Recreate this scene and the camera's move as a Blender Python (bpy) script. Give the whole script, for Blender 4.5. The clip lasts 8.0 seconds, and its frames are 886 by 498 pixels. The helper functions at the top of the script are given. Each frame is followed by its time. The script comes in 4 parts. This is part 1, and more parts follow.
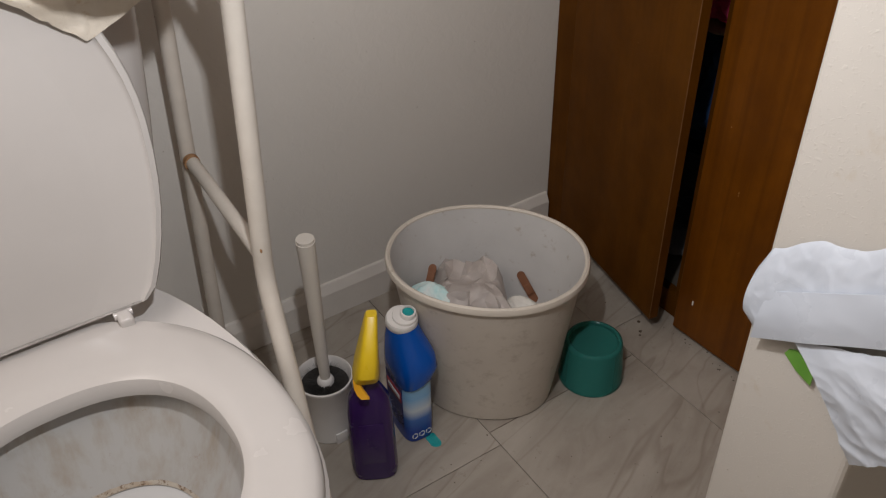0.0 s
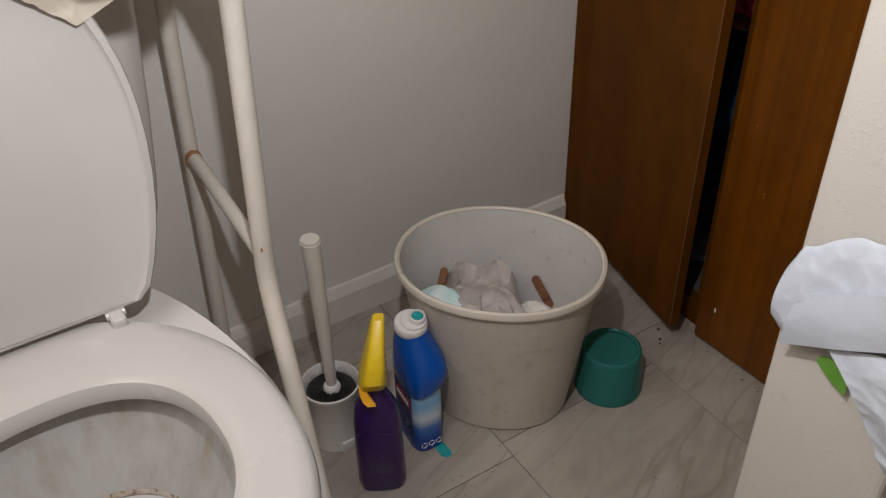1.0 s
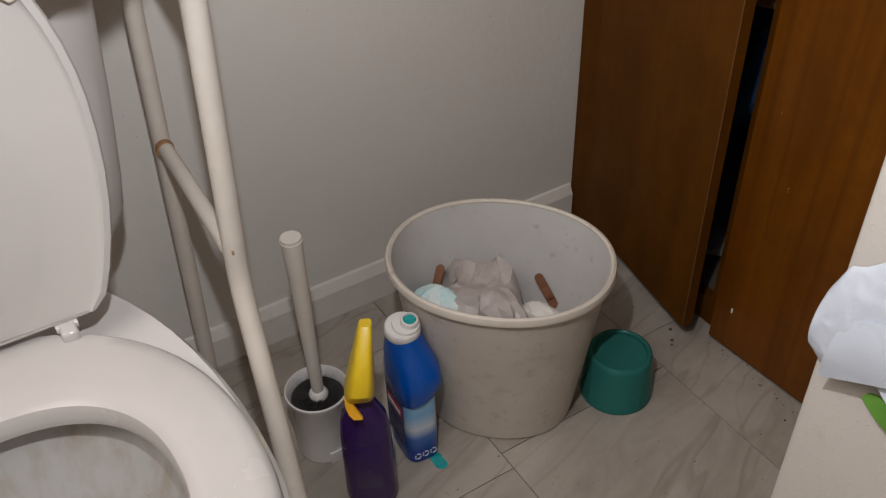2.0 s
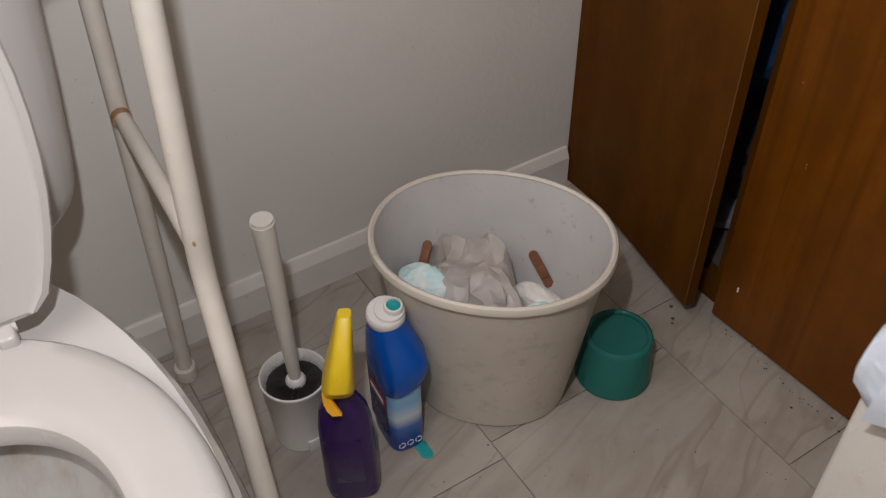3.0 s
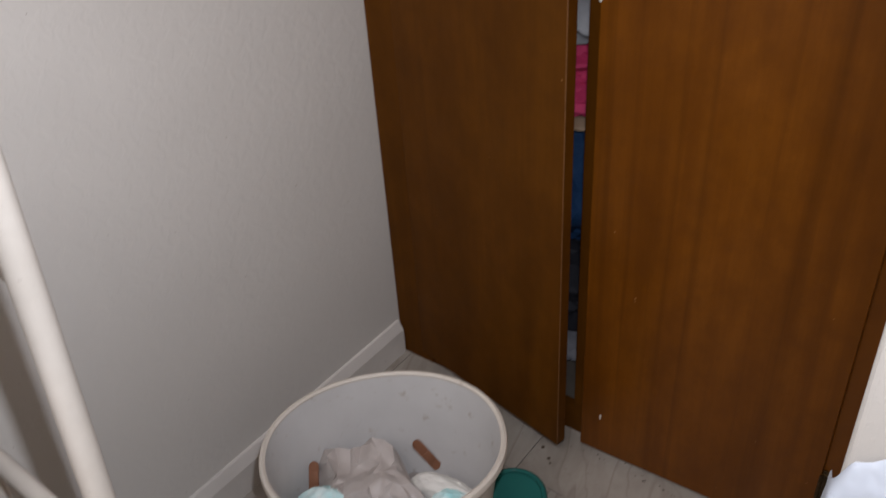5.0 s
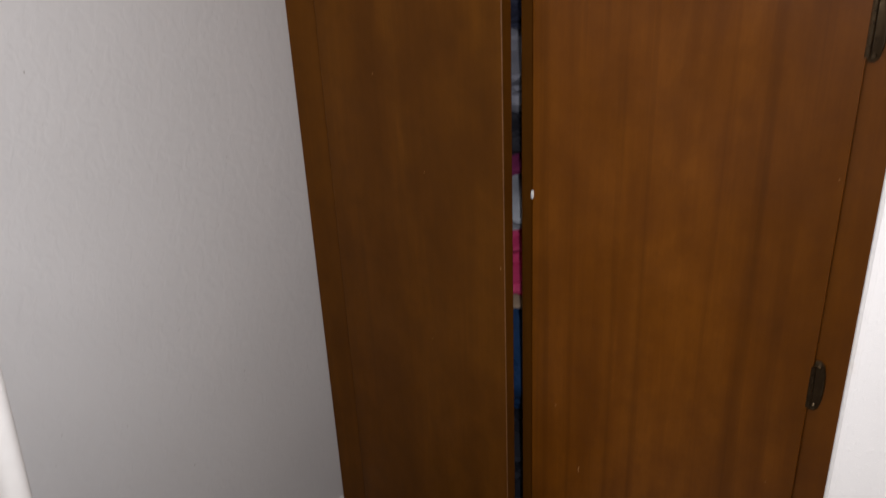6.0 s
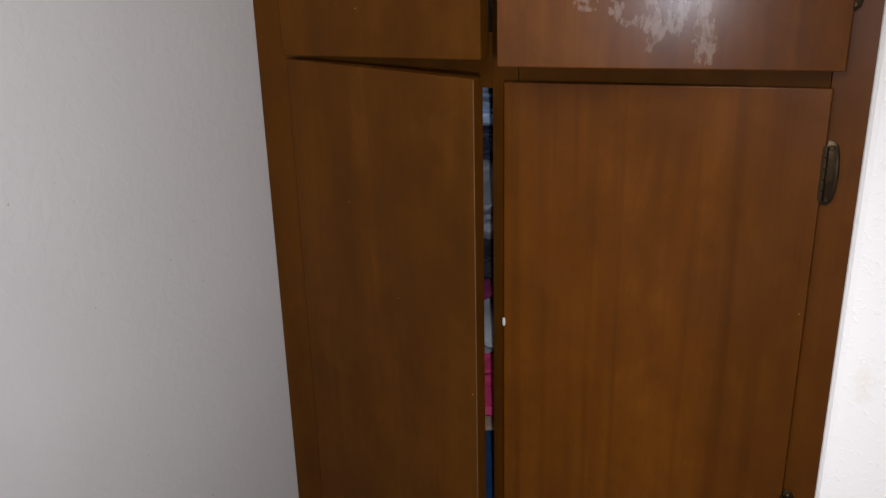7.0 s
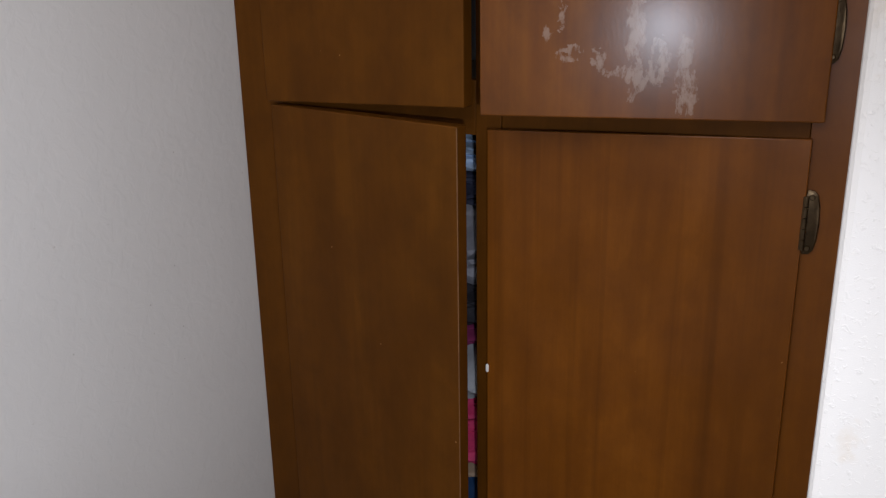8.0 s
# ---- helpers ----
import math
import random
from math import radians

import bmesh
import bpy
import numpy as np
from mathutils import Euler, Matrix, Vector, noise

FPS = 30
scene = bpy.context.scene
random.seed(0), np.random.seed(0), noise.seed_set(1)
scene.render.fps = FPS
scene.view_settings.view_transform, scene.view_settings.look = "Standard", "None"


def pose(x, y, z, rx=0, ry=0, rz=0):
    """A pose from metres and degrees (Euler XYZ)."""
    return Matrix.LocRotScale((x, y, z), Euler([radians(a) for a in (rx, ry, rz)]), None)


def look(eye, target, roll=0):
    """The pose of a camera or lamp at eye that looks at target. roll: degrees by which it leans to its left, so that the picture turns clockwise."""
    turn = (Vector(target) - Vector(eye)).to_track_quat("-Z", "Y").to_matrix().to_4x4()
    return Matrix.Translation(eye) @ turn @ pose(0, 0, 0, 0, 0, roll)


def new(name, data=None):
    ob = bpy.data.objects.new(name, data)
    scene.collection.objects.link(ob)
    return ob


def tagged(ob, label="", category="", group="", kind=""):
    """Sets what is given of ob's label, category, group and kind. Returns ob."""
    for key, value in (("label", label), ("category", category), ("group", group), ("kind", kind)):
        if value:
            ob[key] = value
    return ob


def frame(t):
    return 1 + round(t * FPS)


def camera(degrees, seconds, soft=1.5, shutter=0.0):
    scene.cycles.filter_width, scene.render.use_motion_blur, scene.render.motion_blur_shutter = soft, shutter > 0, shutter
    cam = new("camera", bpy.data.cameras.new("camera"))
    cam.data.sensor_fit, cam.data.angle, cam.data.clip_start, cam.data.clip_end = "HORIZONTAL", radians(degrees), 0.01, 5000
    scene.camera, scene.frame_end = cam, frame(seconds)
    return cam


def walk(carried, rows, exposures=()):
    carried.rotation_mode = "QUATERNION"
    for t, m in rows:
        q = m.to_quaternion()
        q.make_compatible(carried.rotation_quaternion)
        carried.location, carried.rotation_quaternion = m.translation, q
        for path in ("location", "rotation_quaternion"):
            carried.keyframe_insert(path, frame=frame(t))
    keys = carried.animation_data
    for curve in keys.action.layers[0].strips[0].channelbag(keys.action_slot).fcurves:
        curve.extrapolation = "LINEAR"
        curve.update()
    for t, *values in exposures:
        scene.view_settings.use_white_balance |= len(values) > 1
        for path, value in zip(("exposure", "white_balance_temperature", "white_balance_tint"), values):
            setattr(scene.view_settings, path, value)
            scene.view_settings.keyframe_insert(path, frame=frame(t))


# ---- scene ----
cam = camera(53.0, 8.0, 1.2, 0.5)
PATH = [
    (0, (1.148, -0.994, 1.11), (-0.174, -0.145, -0.128), -1.4),
    (0.5, (1.141, -0.984, 1.087), (-0.202, -0.144, -0.134), -1.7),
    (1, (1.127, -0.966, 1.071), (-0.229, -0.148, -0.149), -2.0),
    (1.5, (1.095, -0.941, 1.051), (-0.267, -0.132, -0.17), -2.3),
    (3, (0.966, -0.845, 1.007), (-0.285, -0.088, -0.356), -1.3),
    (3.5, (0.92, -0.849, 1.039), (-0.295, -0.041, -0.329), -2.3),
    (4, (0.882, -0.893, 1.079), (-0.278, 0.079, -0.228), -3.8),
    (4.2, (0.88, -0.899, 1.082), (-0.261, 0.138, -0.192), -4.6),
    (5.4, (0.855, -0.922, 1.136), (-0.14, 0.443, 0.065), -3.3),
    (5.5, (0.859, -0.93, 1.144), (-0.136, 0.464, 0.11), -3.2),
    (6, (0.849, -0.949, 1.181), (-0.118, 0.561, 0.295), -2.7),
    (6.5, (0.854, -0.958, 1.213), (-0.112, 0.621, 0.456), -2.2),
    (7, (0.85, -0.957, 1.222), (-0.097, 0.666, 0.539), -1.4),
    (7.5, (0.846, -0.955, 1.227), (-0.089, 0.698, 0.597), -1.0),
    (8, (0.849, -0.95, 1.232), (-0.081, 0.714, 0.626), -0.9),
]
EXPOSURE = [(0.0, -0.24, 6450, 9), (1.0, -0.22, 6450, 9), (1.5, -0.20, 6400, 9), (3.0, 0.02, 6350, 10), (3.5, 0.03, 6250, 10), (4.2, 0.05, 6100, 10), (5.4, 0.04, 5950, 11), (6.5, -0.03, 5800, 10), (8.0, -0.08, 5650, 9)]
walk(cam, [(t, look(eye, target, roll)) for t, eye, target, roll in PATH], EXPOSURE)

# ---- light ----
world = bpy.data.worlds.new("room_dark")
world.use_nodes = True
world.node_tree.nodes["Background"].inputs[0].default_value = (0.02, 0.022, 0.026, 1)
world.node_tree.nodes["Background"].inputs[1].default_value = 1.0
scene.world = world


def lamp(name, kind, place, power, colour, size, target=None):
    data = bpy.data.lights.new(name, kind)
    data.energy, data.color = power, colour
    ob = new(name, data)
    if kind == "AREA":
        data.shape, data.size, data.size_y = "RECTANGLE", size[0], size[1]
        ob.matrix_world = look(place, target)
    else:
        data.shadow_soft_size = size
        ob.location = place
    return ob


# the cool torch of the telephone that films, and an added warm fill for the room's ambient light
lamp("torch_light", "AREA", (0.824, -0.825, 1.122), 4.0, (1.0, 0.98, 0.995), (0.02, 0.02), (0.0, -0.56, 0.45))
lamp("ceiling_lamp_light", "AREA", (0.72, -1.62, 2.20), 19.0, (1.0, 0.88, 0.81), (1.2, 1.0), (0.2, -0.35, 0.7))


# ---- materials ----
def nodes_of(name):
    m = bpy.data.materials.new(name)
    m.use_nodes = True
    t = m.node_tree
    return m, t, t.nodes["Principled BSDF"]


def mix(t, fac, a, b):
    n = t.nodes.new("ShaderNodeMix")
    n.data_type = "RGBA"
    for sock, v in ((n.inputs[0], fac), (n.inputs[6], a), (n.inputs[7], b)):
        if isinstance(v, bpy.types.NodeSocket):
            t.links.new(v, sock)
        elif isinstance(v, (int, float)):
            sock.default_value = v
        else:
            sock.default_value = (*v, 1)
    return n.outputs[2]


def coords(t, scale=(1, 1, 1), turn=(0, 0, 0), at=(0, 0, 0)):
    c = t.nodes.new("ShaderNodeTexCoord")
    n = t.nodes.new("ShaderNodeMapping")
    n.inputs["Scale"].default_value, n.inputs["Rotation"].default_value, n.inputs["Location"].default_value = scale, turn, at
    t.links.new(c.outputs["Object"], n.inputs[0])
    return n.outputs[0]


def noise_of(t, vec, scale, detail=4, rough=0.55, distort=0.0):
    n = t.nodes.new("ShaderNodeTexNoise")
    n.inputs["Scale"].default_value, n.inputs["Detail"].default_value = scale, detail
    n.inputs["Roughness"].default_value, n.inputs["Distortion"].default_value = rough, distort
    t.links.new(vec, n.inputs["Vector"])
    return n.outputs["Fac"]


def ramp(t, fac, stops):
    n = t.nodes.new("ShaderNodeValToRGB")
    e = n.color_ramp.elements
    while len(e) < len(stops):
        e.new(0.5)
    for el, (p, c) in zip(e, stops):
        el.position = p
        el.color = (*c, 1) if not isinstance(c, (int, float)) else (c, c, c, 1)
    t.links.new(fac, n.inputs[0])
    return n.outputs[0]


def bump(t, bsdf, height, strength, dist=0.002):
    n = t.nodes.new("ShaderNodeBump")
    n.inputs["Strength"].default_value, n.inputs["Distance"].default_value = strength, dist
    t.links.new(height, n.inputs["Height"])
    t.links.new(n.outputs[0], bsdf.inputs["Normal"])


def plain(name, a, b, rough=0.5, scale=30.0, grain=250.0, relief=0.15, dirt=None, dirt_at=(0.62, 0.72), dirt_scale=45.0, metal=0.0, spec=0.5, **extra):
    """A surface with slow change of tone, fine grain and, where given, scattered dirt."""
    m, t, p = nodes_of(name)
    v = coords(t)
    col = mix(t, ramp(t, noise_of(t, v, scale), [(0.3, 0.0), (0.7, 1.0)]), a, b)
    if dirt:
        col = mix(t, ramp(t, noise_of(t, v, dirt_scale, 6, 0.7), [(dirt_at[0], 0.0), (dirt_at[1], 1.0)]), col, dirt)
    t.links.new(col, p.inputs["Base Color"])
    t.links.new(ramp(t, noise_of(t, v, scale * 2.3), [(0.3, max(rough - 0.08, 0.0)), (0.7, min(rough + 0.08, 1.0))]), p.inputs["Roughness"])
    p.inputs["Metallic"].default_value, p.inputs["Specular IOR Level"].default_value = metal, spec
    bump(t, p, noise_of(t, v, grain, 3), relief, 0.001)
    for key, value in extra.items():
        p.inputs[key.replace("_", " ")].default_value = value
    return m


def wall_paint(name, a, b, size, strength, dirt=0.0, edge=(0.42, 0.60)):
    """Painted plaster with a rolled or trowelled relief."""
    m, t, p = nodes_of(name)
    v = coords(t)
    col = mix(t, ramp(t, noise_of(t, v, 3.0), [(0.35, 0.0), (0.65, 1.0)]), a, b)
    specks = ramp(t, noise_of(t, v, 150, 2), [(0.745, 0.0), (0.775, 0.7)])
    col = mix(t, specks, col, (0.30, 0.25, 0.19))
    if dirt:
        col = mix(t, ramp(t, noise_of(t, v, 17, 5, 0.65), [(0.60, 0.0), (0.74, dirt)]), col, (0.47, 0.36, 0.22))
    t.links.new(col, p.inputs["Base Color"])
    p.inputs["Roughness"].default_value = 0.55
    h = ramp(t, noise_of(t, v, size, 3, 0.5, 0.6), [(edge[0], 0.0), (edge[1], 1.0)])
    fine = noise_of(t, v, size * 5, 3)
    add = t.nodes.new("ShaderNodeMath")
    add.operation = "MULTIPLY_ADD"
    add.inputs[1].default_value = 0.25
    t.links.new(fine, add.inputs[0])
    t.links.new(h, add.inputs[2])
    bump(t, p, add.outputs[0], strength, 0.0018)
    return m


def wood(name, dark, mid, light, rough=0.36, seed=0.0, worn=False, coat=0.15, spec=0.2, stripe=0.55):
    """Varnished veneer with grain that runs upwards."""
    m, t, p = nodes_of(name)
    wide = noise_of(t, coords(t, (14, 14, 0.9), at=(seed, seed, seed)), 1.0, 5, 0.6, 1.2)
    fine = noise_of(t, coords(t, (170, 170, 5), at=(seed, 0, 0)), 1.0, 4, 0.6)
    col = ramp(t, wide, [(0.18, dark), (0.5, mid), (0.82, light)])
    col = mix(t, ramp(t, fine, [(0.42, 0.0), (0.66, 0.20)]), col, dark)
    blotch = noise_of(t, coords(t), 5.0, 4)
    col = mix(t, ramp(t, blotch, [(0.4, 0.0), (0.75, 0.35)]), col, light)
    mottle = noise_of(t, coords(t, (1, 1, 0.6), at=(seed, 0, seed)), 16.0, 5, 0.6)
    col = mix(t, ramp(t, mottle, [(0.42, 0.0), (0.70, 0.65)]), col, dark)
    stain = noise_of(t, coords(t, (9, 9, 2.2), at=(seed, 3.0, seed)), 1.0, 6, 0.65, 0.8)
    col = mix(t, ramp(t, stain, [(0.46, 0.0), (0.70, 0.45)]), col, tuple(0.8 * c for c in dark))
    cloud = noise_of(t, coords(t, (1, 1, 0.8), at=(0, seed, seed)), 38.0, 4, 0.6)
    col = mix(t, ramp(t, cloud, [(0.45, 0.0), (0.75, 0.25)]), col, tuple(0.7 * c for c in dark))
    bands = noise_of(t, coords(t, (42, 42, 0.7), at=(0, seed, 2.0)), 1.0, 3, 0.5, 0.4)
    col = mix(t, ramp(t, bands, [(0.53, 0.0), (0.70, stripe)]), col, tuple(0.55 * c for c in dark))
    specks = ramp(t, noise_of(t, coords(t), 95, 2), [(0.78, 0.0), (0.80, 0.7)])
    col = mix(t, specks, col, (0.42, 0.25, 0.11))
    gloss = ramp(t, noise_of(t, coords(t), 9.0, 5, 0.6), [(0.3, rough - 0.07), (0.7, rough + 0.1)])
    if worn:
        # lifted, whitened varnish: a few runs that hang down, ragged at their edges
        rag = ramp(t, noise_of(t, coords(t, (170, 170, 75), at=(1.3, 0, 0.4)), 1.0, 8, 0.72), [(0.36, 0.0), (0.58, 1.0)])
        # the outlines wander, so that no run ends in a smooth curve
        stir = t.nodes.new("ShaderNodeTexNoise")
        stir.inputs["Scale"].default_value, stir.inputs["Detail"].default_value, stir.inputs["Roughness"].default_value = 75.0, 5.0, 0.65
        t.links.new(coords(t), stir.inputs["Vector"])
        wander = t.nodes.new("ShaderNodeVectorMath")
        wander.operation = "MULTIPLY_ADD"
        wander.inputs[1].default_value = (0.030, 0.0, 0.040)
        t.links.new(stir.outputs["Color"], wander.inputs[0])
        t.links.new(coords(t, at=(-0.015, 0.0, -0.020)), wander.inputs[2])
        total = None
        for x, z, w, h in ((-0.185, 1.166, 0.0081, 0.062), (-0.184, 1.121, 0.0112, 0.0124), (-0.162, 1.138, 0.0093, 0.0236), (-0.136, 1.147, 0.0074, 0.0136), (-0.134, 1.108, 0.0105, 0.0236), (-0.184, 1.126, 0.0285, 0.005), (-0.222, 1.138, 0.0081, 0.0099), (-0.26, 1.185, 0.0031, 0.0174), (-0.273, 1.166, 0.0037, 0.0062), (-0.251, 1.146, 0.0112, 0.005)):
            sc = t.nodes.new("ShaderNodeMapping")
            sc.vector_type = "POINT"
            sc.inputs["Scale"].default_value = (0.9 / w, 0.0, 0.9 / h)
            sc.inputs["Location"].default_value = (-0.9 * x / w, 0.0, -0.9 * z / h)
            t.links.new(wander.outputs[0], sc.inputs[0])
            d = t.nodes.new("ShaderNodeVectorMath")
            d.operation = "LENGTH"
            t.links.new(sc.outputs[0], d.inputs[0])
            one = ramp(t, d.outputs["Value"], [(0.0, 1.0), (1.0, 0.45), (1.5, 0.0)])
            if total is None:
                total = one
            else:
                g = t.nodes.new("ShaderNodeMath")
                g.operation = "MAXIMUM"
                t.links.new(total, g.inputs[0])
                t.links.new(one, g.inputs[1])
                total = g.outputs[0]
        prod = t.nodes.new("ShaderNodeMath")
        prod.operation = "MULTIPLY"
        t.links.new(total, prod.inputs[0])
        t.links.new(rag, prod.inputs[1])
        patch = ramp(t, prod.outputs[0], [(0.22, 0.0), (0.32, 0.25), (0.60, 0.50)])
        col = mix(t, patch, col, (0.36, 0.27, 0.21))
        gloss = mix(t, patch, gloss, (0.55, 0.55, 0.55))
    t.links.new(col, p.inputs["Base Color"])
    t.links.new(gloss, p.inputs["Roughness"])
    p.inputs["Specular IOR Level"].default_value = spec
    p.inputs["Coat Weight"].default_value, p.inputs["Coat Roughness"].default_value = coat, 0.23 if worn else 0.17
    bump(t, p, fine, 0.06, 0.0006)
    if worn:
        peel = t.nodes.new("ShaderNodeBump")
        peel.inputs["Strength"].default_value, peel.inputs["Distance"].default_value = 0.06, 0.0006
        t.links.new(noise_of(t, coords(t), 420, 2), peel.inputs["Height"])
        t.links.new(peel.outputs[0], p.inputs["Coat Normal"])
    return m


def tile_face(name):
    """Grey-beige marbled vinyl tile with brown veins; each tile turns its pattern."""
    m, t, p = nodes_of(name)
    info = t.nodes.new("ShaderNodeObjectInfo")
    off = t.nodes.new("ShaderNodeVectorMath")
    off.operation = "SCALE"
    off.inputs[0].default_value = (9.0, 5.0, 3.0)
    t.links.new(info.outputs["Random"], off.inputs["Scale"])
    add = t.nodes.new("ShaderNodeVectorMath")
    t.links.new(coords(t, (1.0, 1.0, 1.0), (0, 0, 1.22)), add.inputs[0])
    t.links.new(off.outputs[0], add.inputs[1])
    v = add.outputs[0]
    st = t.nodes.new("ShaderNodeMapping")
    st.inputs["Scale"].default_value = (4.5, 14.0, 1.0)
    t.links.new(v, st.inputs[0])
    cloud = noise_of(t, st.outputs[0], 1.0, 7, 0.62, 0.8)
    col = ramp(t, cloud, [(0.22, (0.235, 0.200, 0.162)), (0.5, (0.350, 0.315, 0.272)), (0.78, (0.47, 0.435, 0.39))])
    vn = noise_of(t, st.outputs[0], 0.42, 4, 0.45, 0.7)
    vein = ramp(t, vn, [(0.486, 0.0), (0.4975, 0.30), (0.5005, 0.30), (0.508, 0.0)])
    col = mix(t, vein, col, (0.15, 0.112, 0.078))
    soft = ramp(t, noise_of(t, v, 9.0, 5, 0.6, 0.4), [(0.36, 0.0), (0.68, 0.55)])
    col = mix(t, soft, col, (0.43, 0.395, 0.35))
    wide = t.nodes.new("ShaderNodeMapping")
    wide.inputs["Scale"].default_value = (2.2, 10.0, 1.0)
    t.links.new(v, wide.inputs[0])
    crack = noise_of(t, wide.outputs[0], 0.75, 3, 0.5, 0.3)
    col = mix(t, ramp(t, crack, [(0.478, 0.0), (0.4985, 0.34), (0.5010, 0.34), (0.509, 0.0)]), col, (0.17, 0.130, 0.092))
    grime = ramp(t, noise_of(t, coords(t), 60, 6, 0.75), [(0.60, 0.0), (0.75, 0.5)])
    col = mix(t, grime, col, (0.14, 0.105, 0.07))
    t.links.new(col, p.inputs["Base Color"])
    t.links.new(ramp(t, cloud, [(0.3, 0.5), (0.7, 0.36)]), p.inputs["Roughness"])
    bump(t, p, noise_of(t, v, 70, 4), 0.08, 0.001)
    return m


PAINT = wall_paint("wall_paint", (0.735, 0.71, 0.665), (0.77, 0.745, 0.70), 60.0, 0.10)
STUCCO = wall_paint("trowelled_wall_paint", (0.575, 0.545, 0.500), (0.61, 0.58, 0.535), 270.0, 0.24, 0.45, (0.575, 0.67))
TRIM = plain("trim_paint", (0.70, 0.665, 0.62), (0.75, 0.715, 0.67), 0.45, 20, 120, 0.1, (0.36, 0.29, 0.21), (0.66, 0.78))
WOOD = wood("cabinet_veneer", (0.104, 0.0310, 0.0013), (0.152, 0.0470, 0.0018), (0.200, 0.066, 0.0035), coat=0.06, stripe=0.42)
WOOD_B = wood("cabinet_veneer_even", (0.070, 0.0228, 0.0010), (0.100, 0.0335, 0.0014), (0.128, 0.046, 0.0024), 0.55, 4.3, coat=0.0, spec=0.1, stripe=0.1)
WOOD_W = wood("cabinet_veneer_worn", (0.085, 0.0245, 0.0010), (0.155, 0.0470, 0.0018), (0.225, 0.078, 0.0035), 0.46, 7.7, True, 0.45, spec=0.12, stripe=0.2)
WOOD_S = wood("cabinet_frame_veneer", (0.104, 0.0310, 0.0013), (0.152, 0.0470, 0.0018), (0.195, 0.064, 0.0035), seed=12.6, coat=0.12, stripe=0.2)
BACKING = plain("closet_back_paint", (0.34, 0.40, 0.50), (0.38, 0.44, 0.54), 0.6)
INSIDE = plain("closet_inside", (0.10, 0.085, 0.07), (0.13, 0.11, 0.09), 0.7)
BRASS = plain("aged_brass", (0.055, 0.036, 0.018), (0.11, 0.075, 0.038), 0.40, 90, 300, 0.2, (0.03, 0.02, 0.012), (0.55, 0.7), metal=0.9)
TILE = tile_face("marbled_tile")
GROUT = plain("dark_joint", (0.20, 0.17, 0.135), (0.42, 0.375, 0.32), 0.8, 60)
CHINA = plain("toilet_china", (0.63, 0.605, 0.585), (0.66, 0.635, 0.615), 0.13, 6, 20, 0.0)


def stained_bowl():
    """Glazed china with faint brown runs down the inside."""
    m, t, p = nodes_of("stained_china")
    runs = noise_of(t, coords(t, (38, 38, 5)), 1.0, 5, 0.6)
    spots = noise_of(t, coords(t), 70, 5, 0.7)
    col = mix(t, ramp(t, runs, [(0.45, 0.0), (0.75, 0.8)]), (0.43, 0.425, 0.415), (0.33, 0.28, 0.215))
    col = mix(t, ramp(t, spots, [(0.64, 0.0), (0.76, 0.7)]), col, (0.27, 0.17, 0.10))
    t.links.new(col, p.inputs["Base Color"])
    p.inputs["Roughness"].default_value = 0.18
    return m


BOWL = stained_bowl()
RUST = plain("rust_ring", (0.47, 0.44, 0.39), (0.33, 0.25, 0.17), 0.4, 60, 300, 0.2, (0.12, 0.065, 0.03), (0.50, 0.62), 130)
SEAT = plain("seat_plastic", (0.53, 0.505, 0.485), (0.56, 0.535, 0.515), 0.20, 6, 60, 0.0, (0.45, 0.38, 0.30), (0.76, 0.80), 60)
TUBE = plain("enamelled_tube", (0.66, 0.61, 0.54), (0.72, 0.67, 0.60), 0.35, 30, 200, 0.05, (0.34, 0.23, 0.13), (0.70, 0.80), 60)
RUSTY = plain("rusty_weld", (0.30, 0.15, 0.06), (0.45, 0.27, 0.14), 0.7, 120, 400, 0.4)
BIN = plain("bin_plastic", (0.52, 0.47, 0.41), (0.60, 0.55, 0.485), 0.42, 9, 160, 0.08, (0.33, 0.275, 0.22), (0.54, 0.88), 46)
BINSIDE = plain("bin_inner_plastic", (0.56, 0.55, 0.54), (0.62, 0.61, 0.60), 0.4, 12, 160, 0.08, (0.32, 0.25, 0.18), (0.60, 0.78), 52)
BINRIM = plain("bin_rim_plastic", (0.60, 0.55, 0.48), (0.66, 0.61, 0.54), 0.4, 12, 160, 0.08, (0.34, 0.26, 0.18), (0.60, 0.80), 40)
WHITE = plain("white_plastic", (0.70, 0.68, 0.66), (0.75, 0.73, 0.71), 0.35, 20, 200, 0.04, (0.45, 0.38, 0.30), (0.72, 0.85), 70)
CREAM = plain("cream_plastic", (0.66, 0.62, 0.56), (0.70, 0.66, 0.60), 0.4, 20, 200, 0.04, (0.45, 0.38, 0.30), (0.72, 0.85), 70)
BRISTLE = plain("black_bristle", (0.012, 0.011, 0.011), (0.03, 0.028, 0.026), 0.6, 200)
PURPLE = plain("purple_plastic", (0.033, 0.009, 0.092), (0.037, 0.010, 0.100), 0.22, 12, 60, 0.0)
YELLOW = plain("yellow_plastic", (0.72, 0.50, 0.015), (0.78, 0.56, 0.02), 0.35, 30, 200, 0.04, (0.35, 0.22, 0.02), (0.72, 0.80), 70)
AMBER = plain("amber_plastic", (0.75, 0.36, 0.01), (0.80, 0.40, 0.015), 0.35)
BLUE = plain("blue_plastic", (0.002, 0.078, 0.40), (0.003, 0.088, 0.44), 0.20, 12, 60, 0.0)
NAVY = plain("navy_label", (0.010, 0.020, 0.12), (0.018, 0.03, 0.16), 0.3)
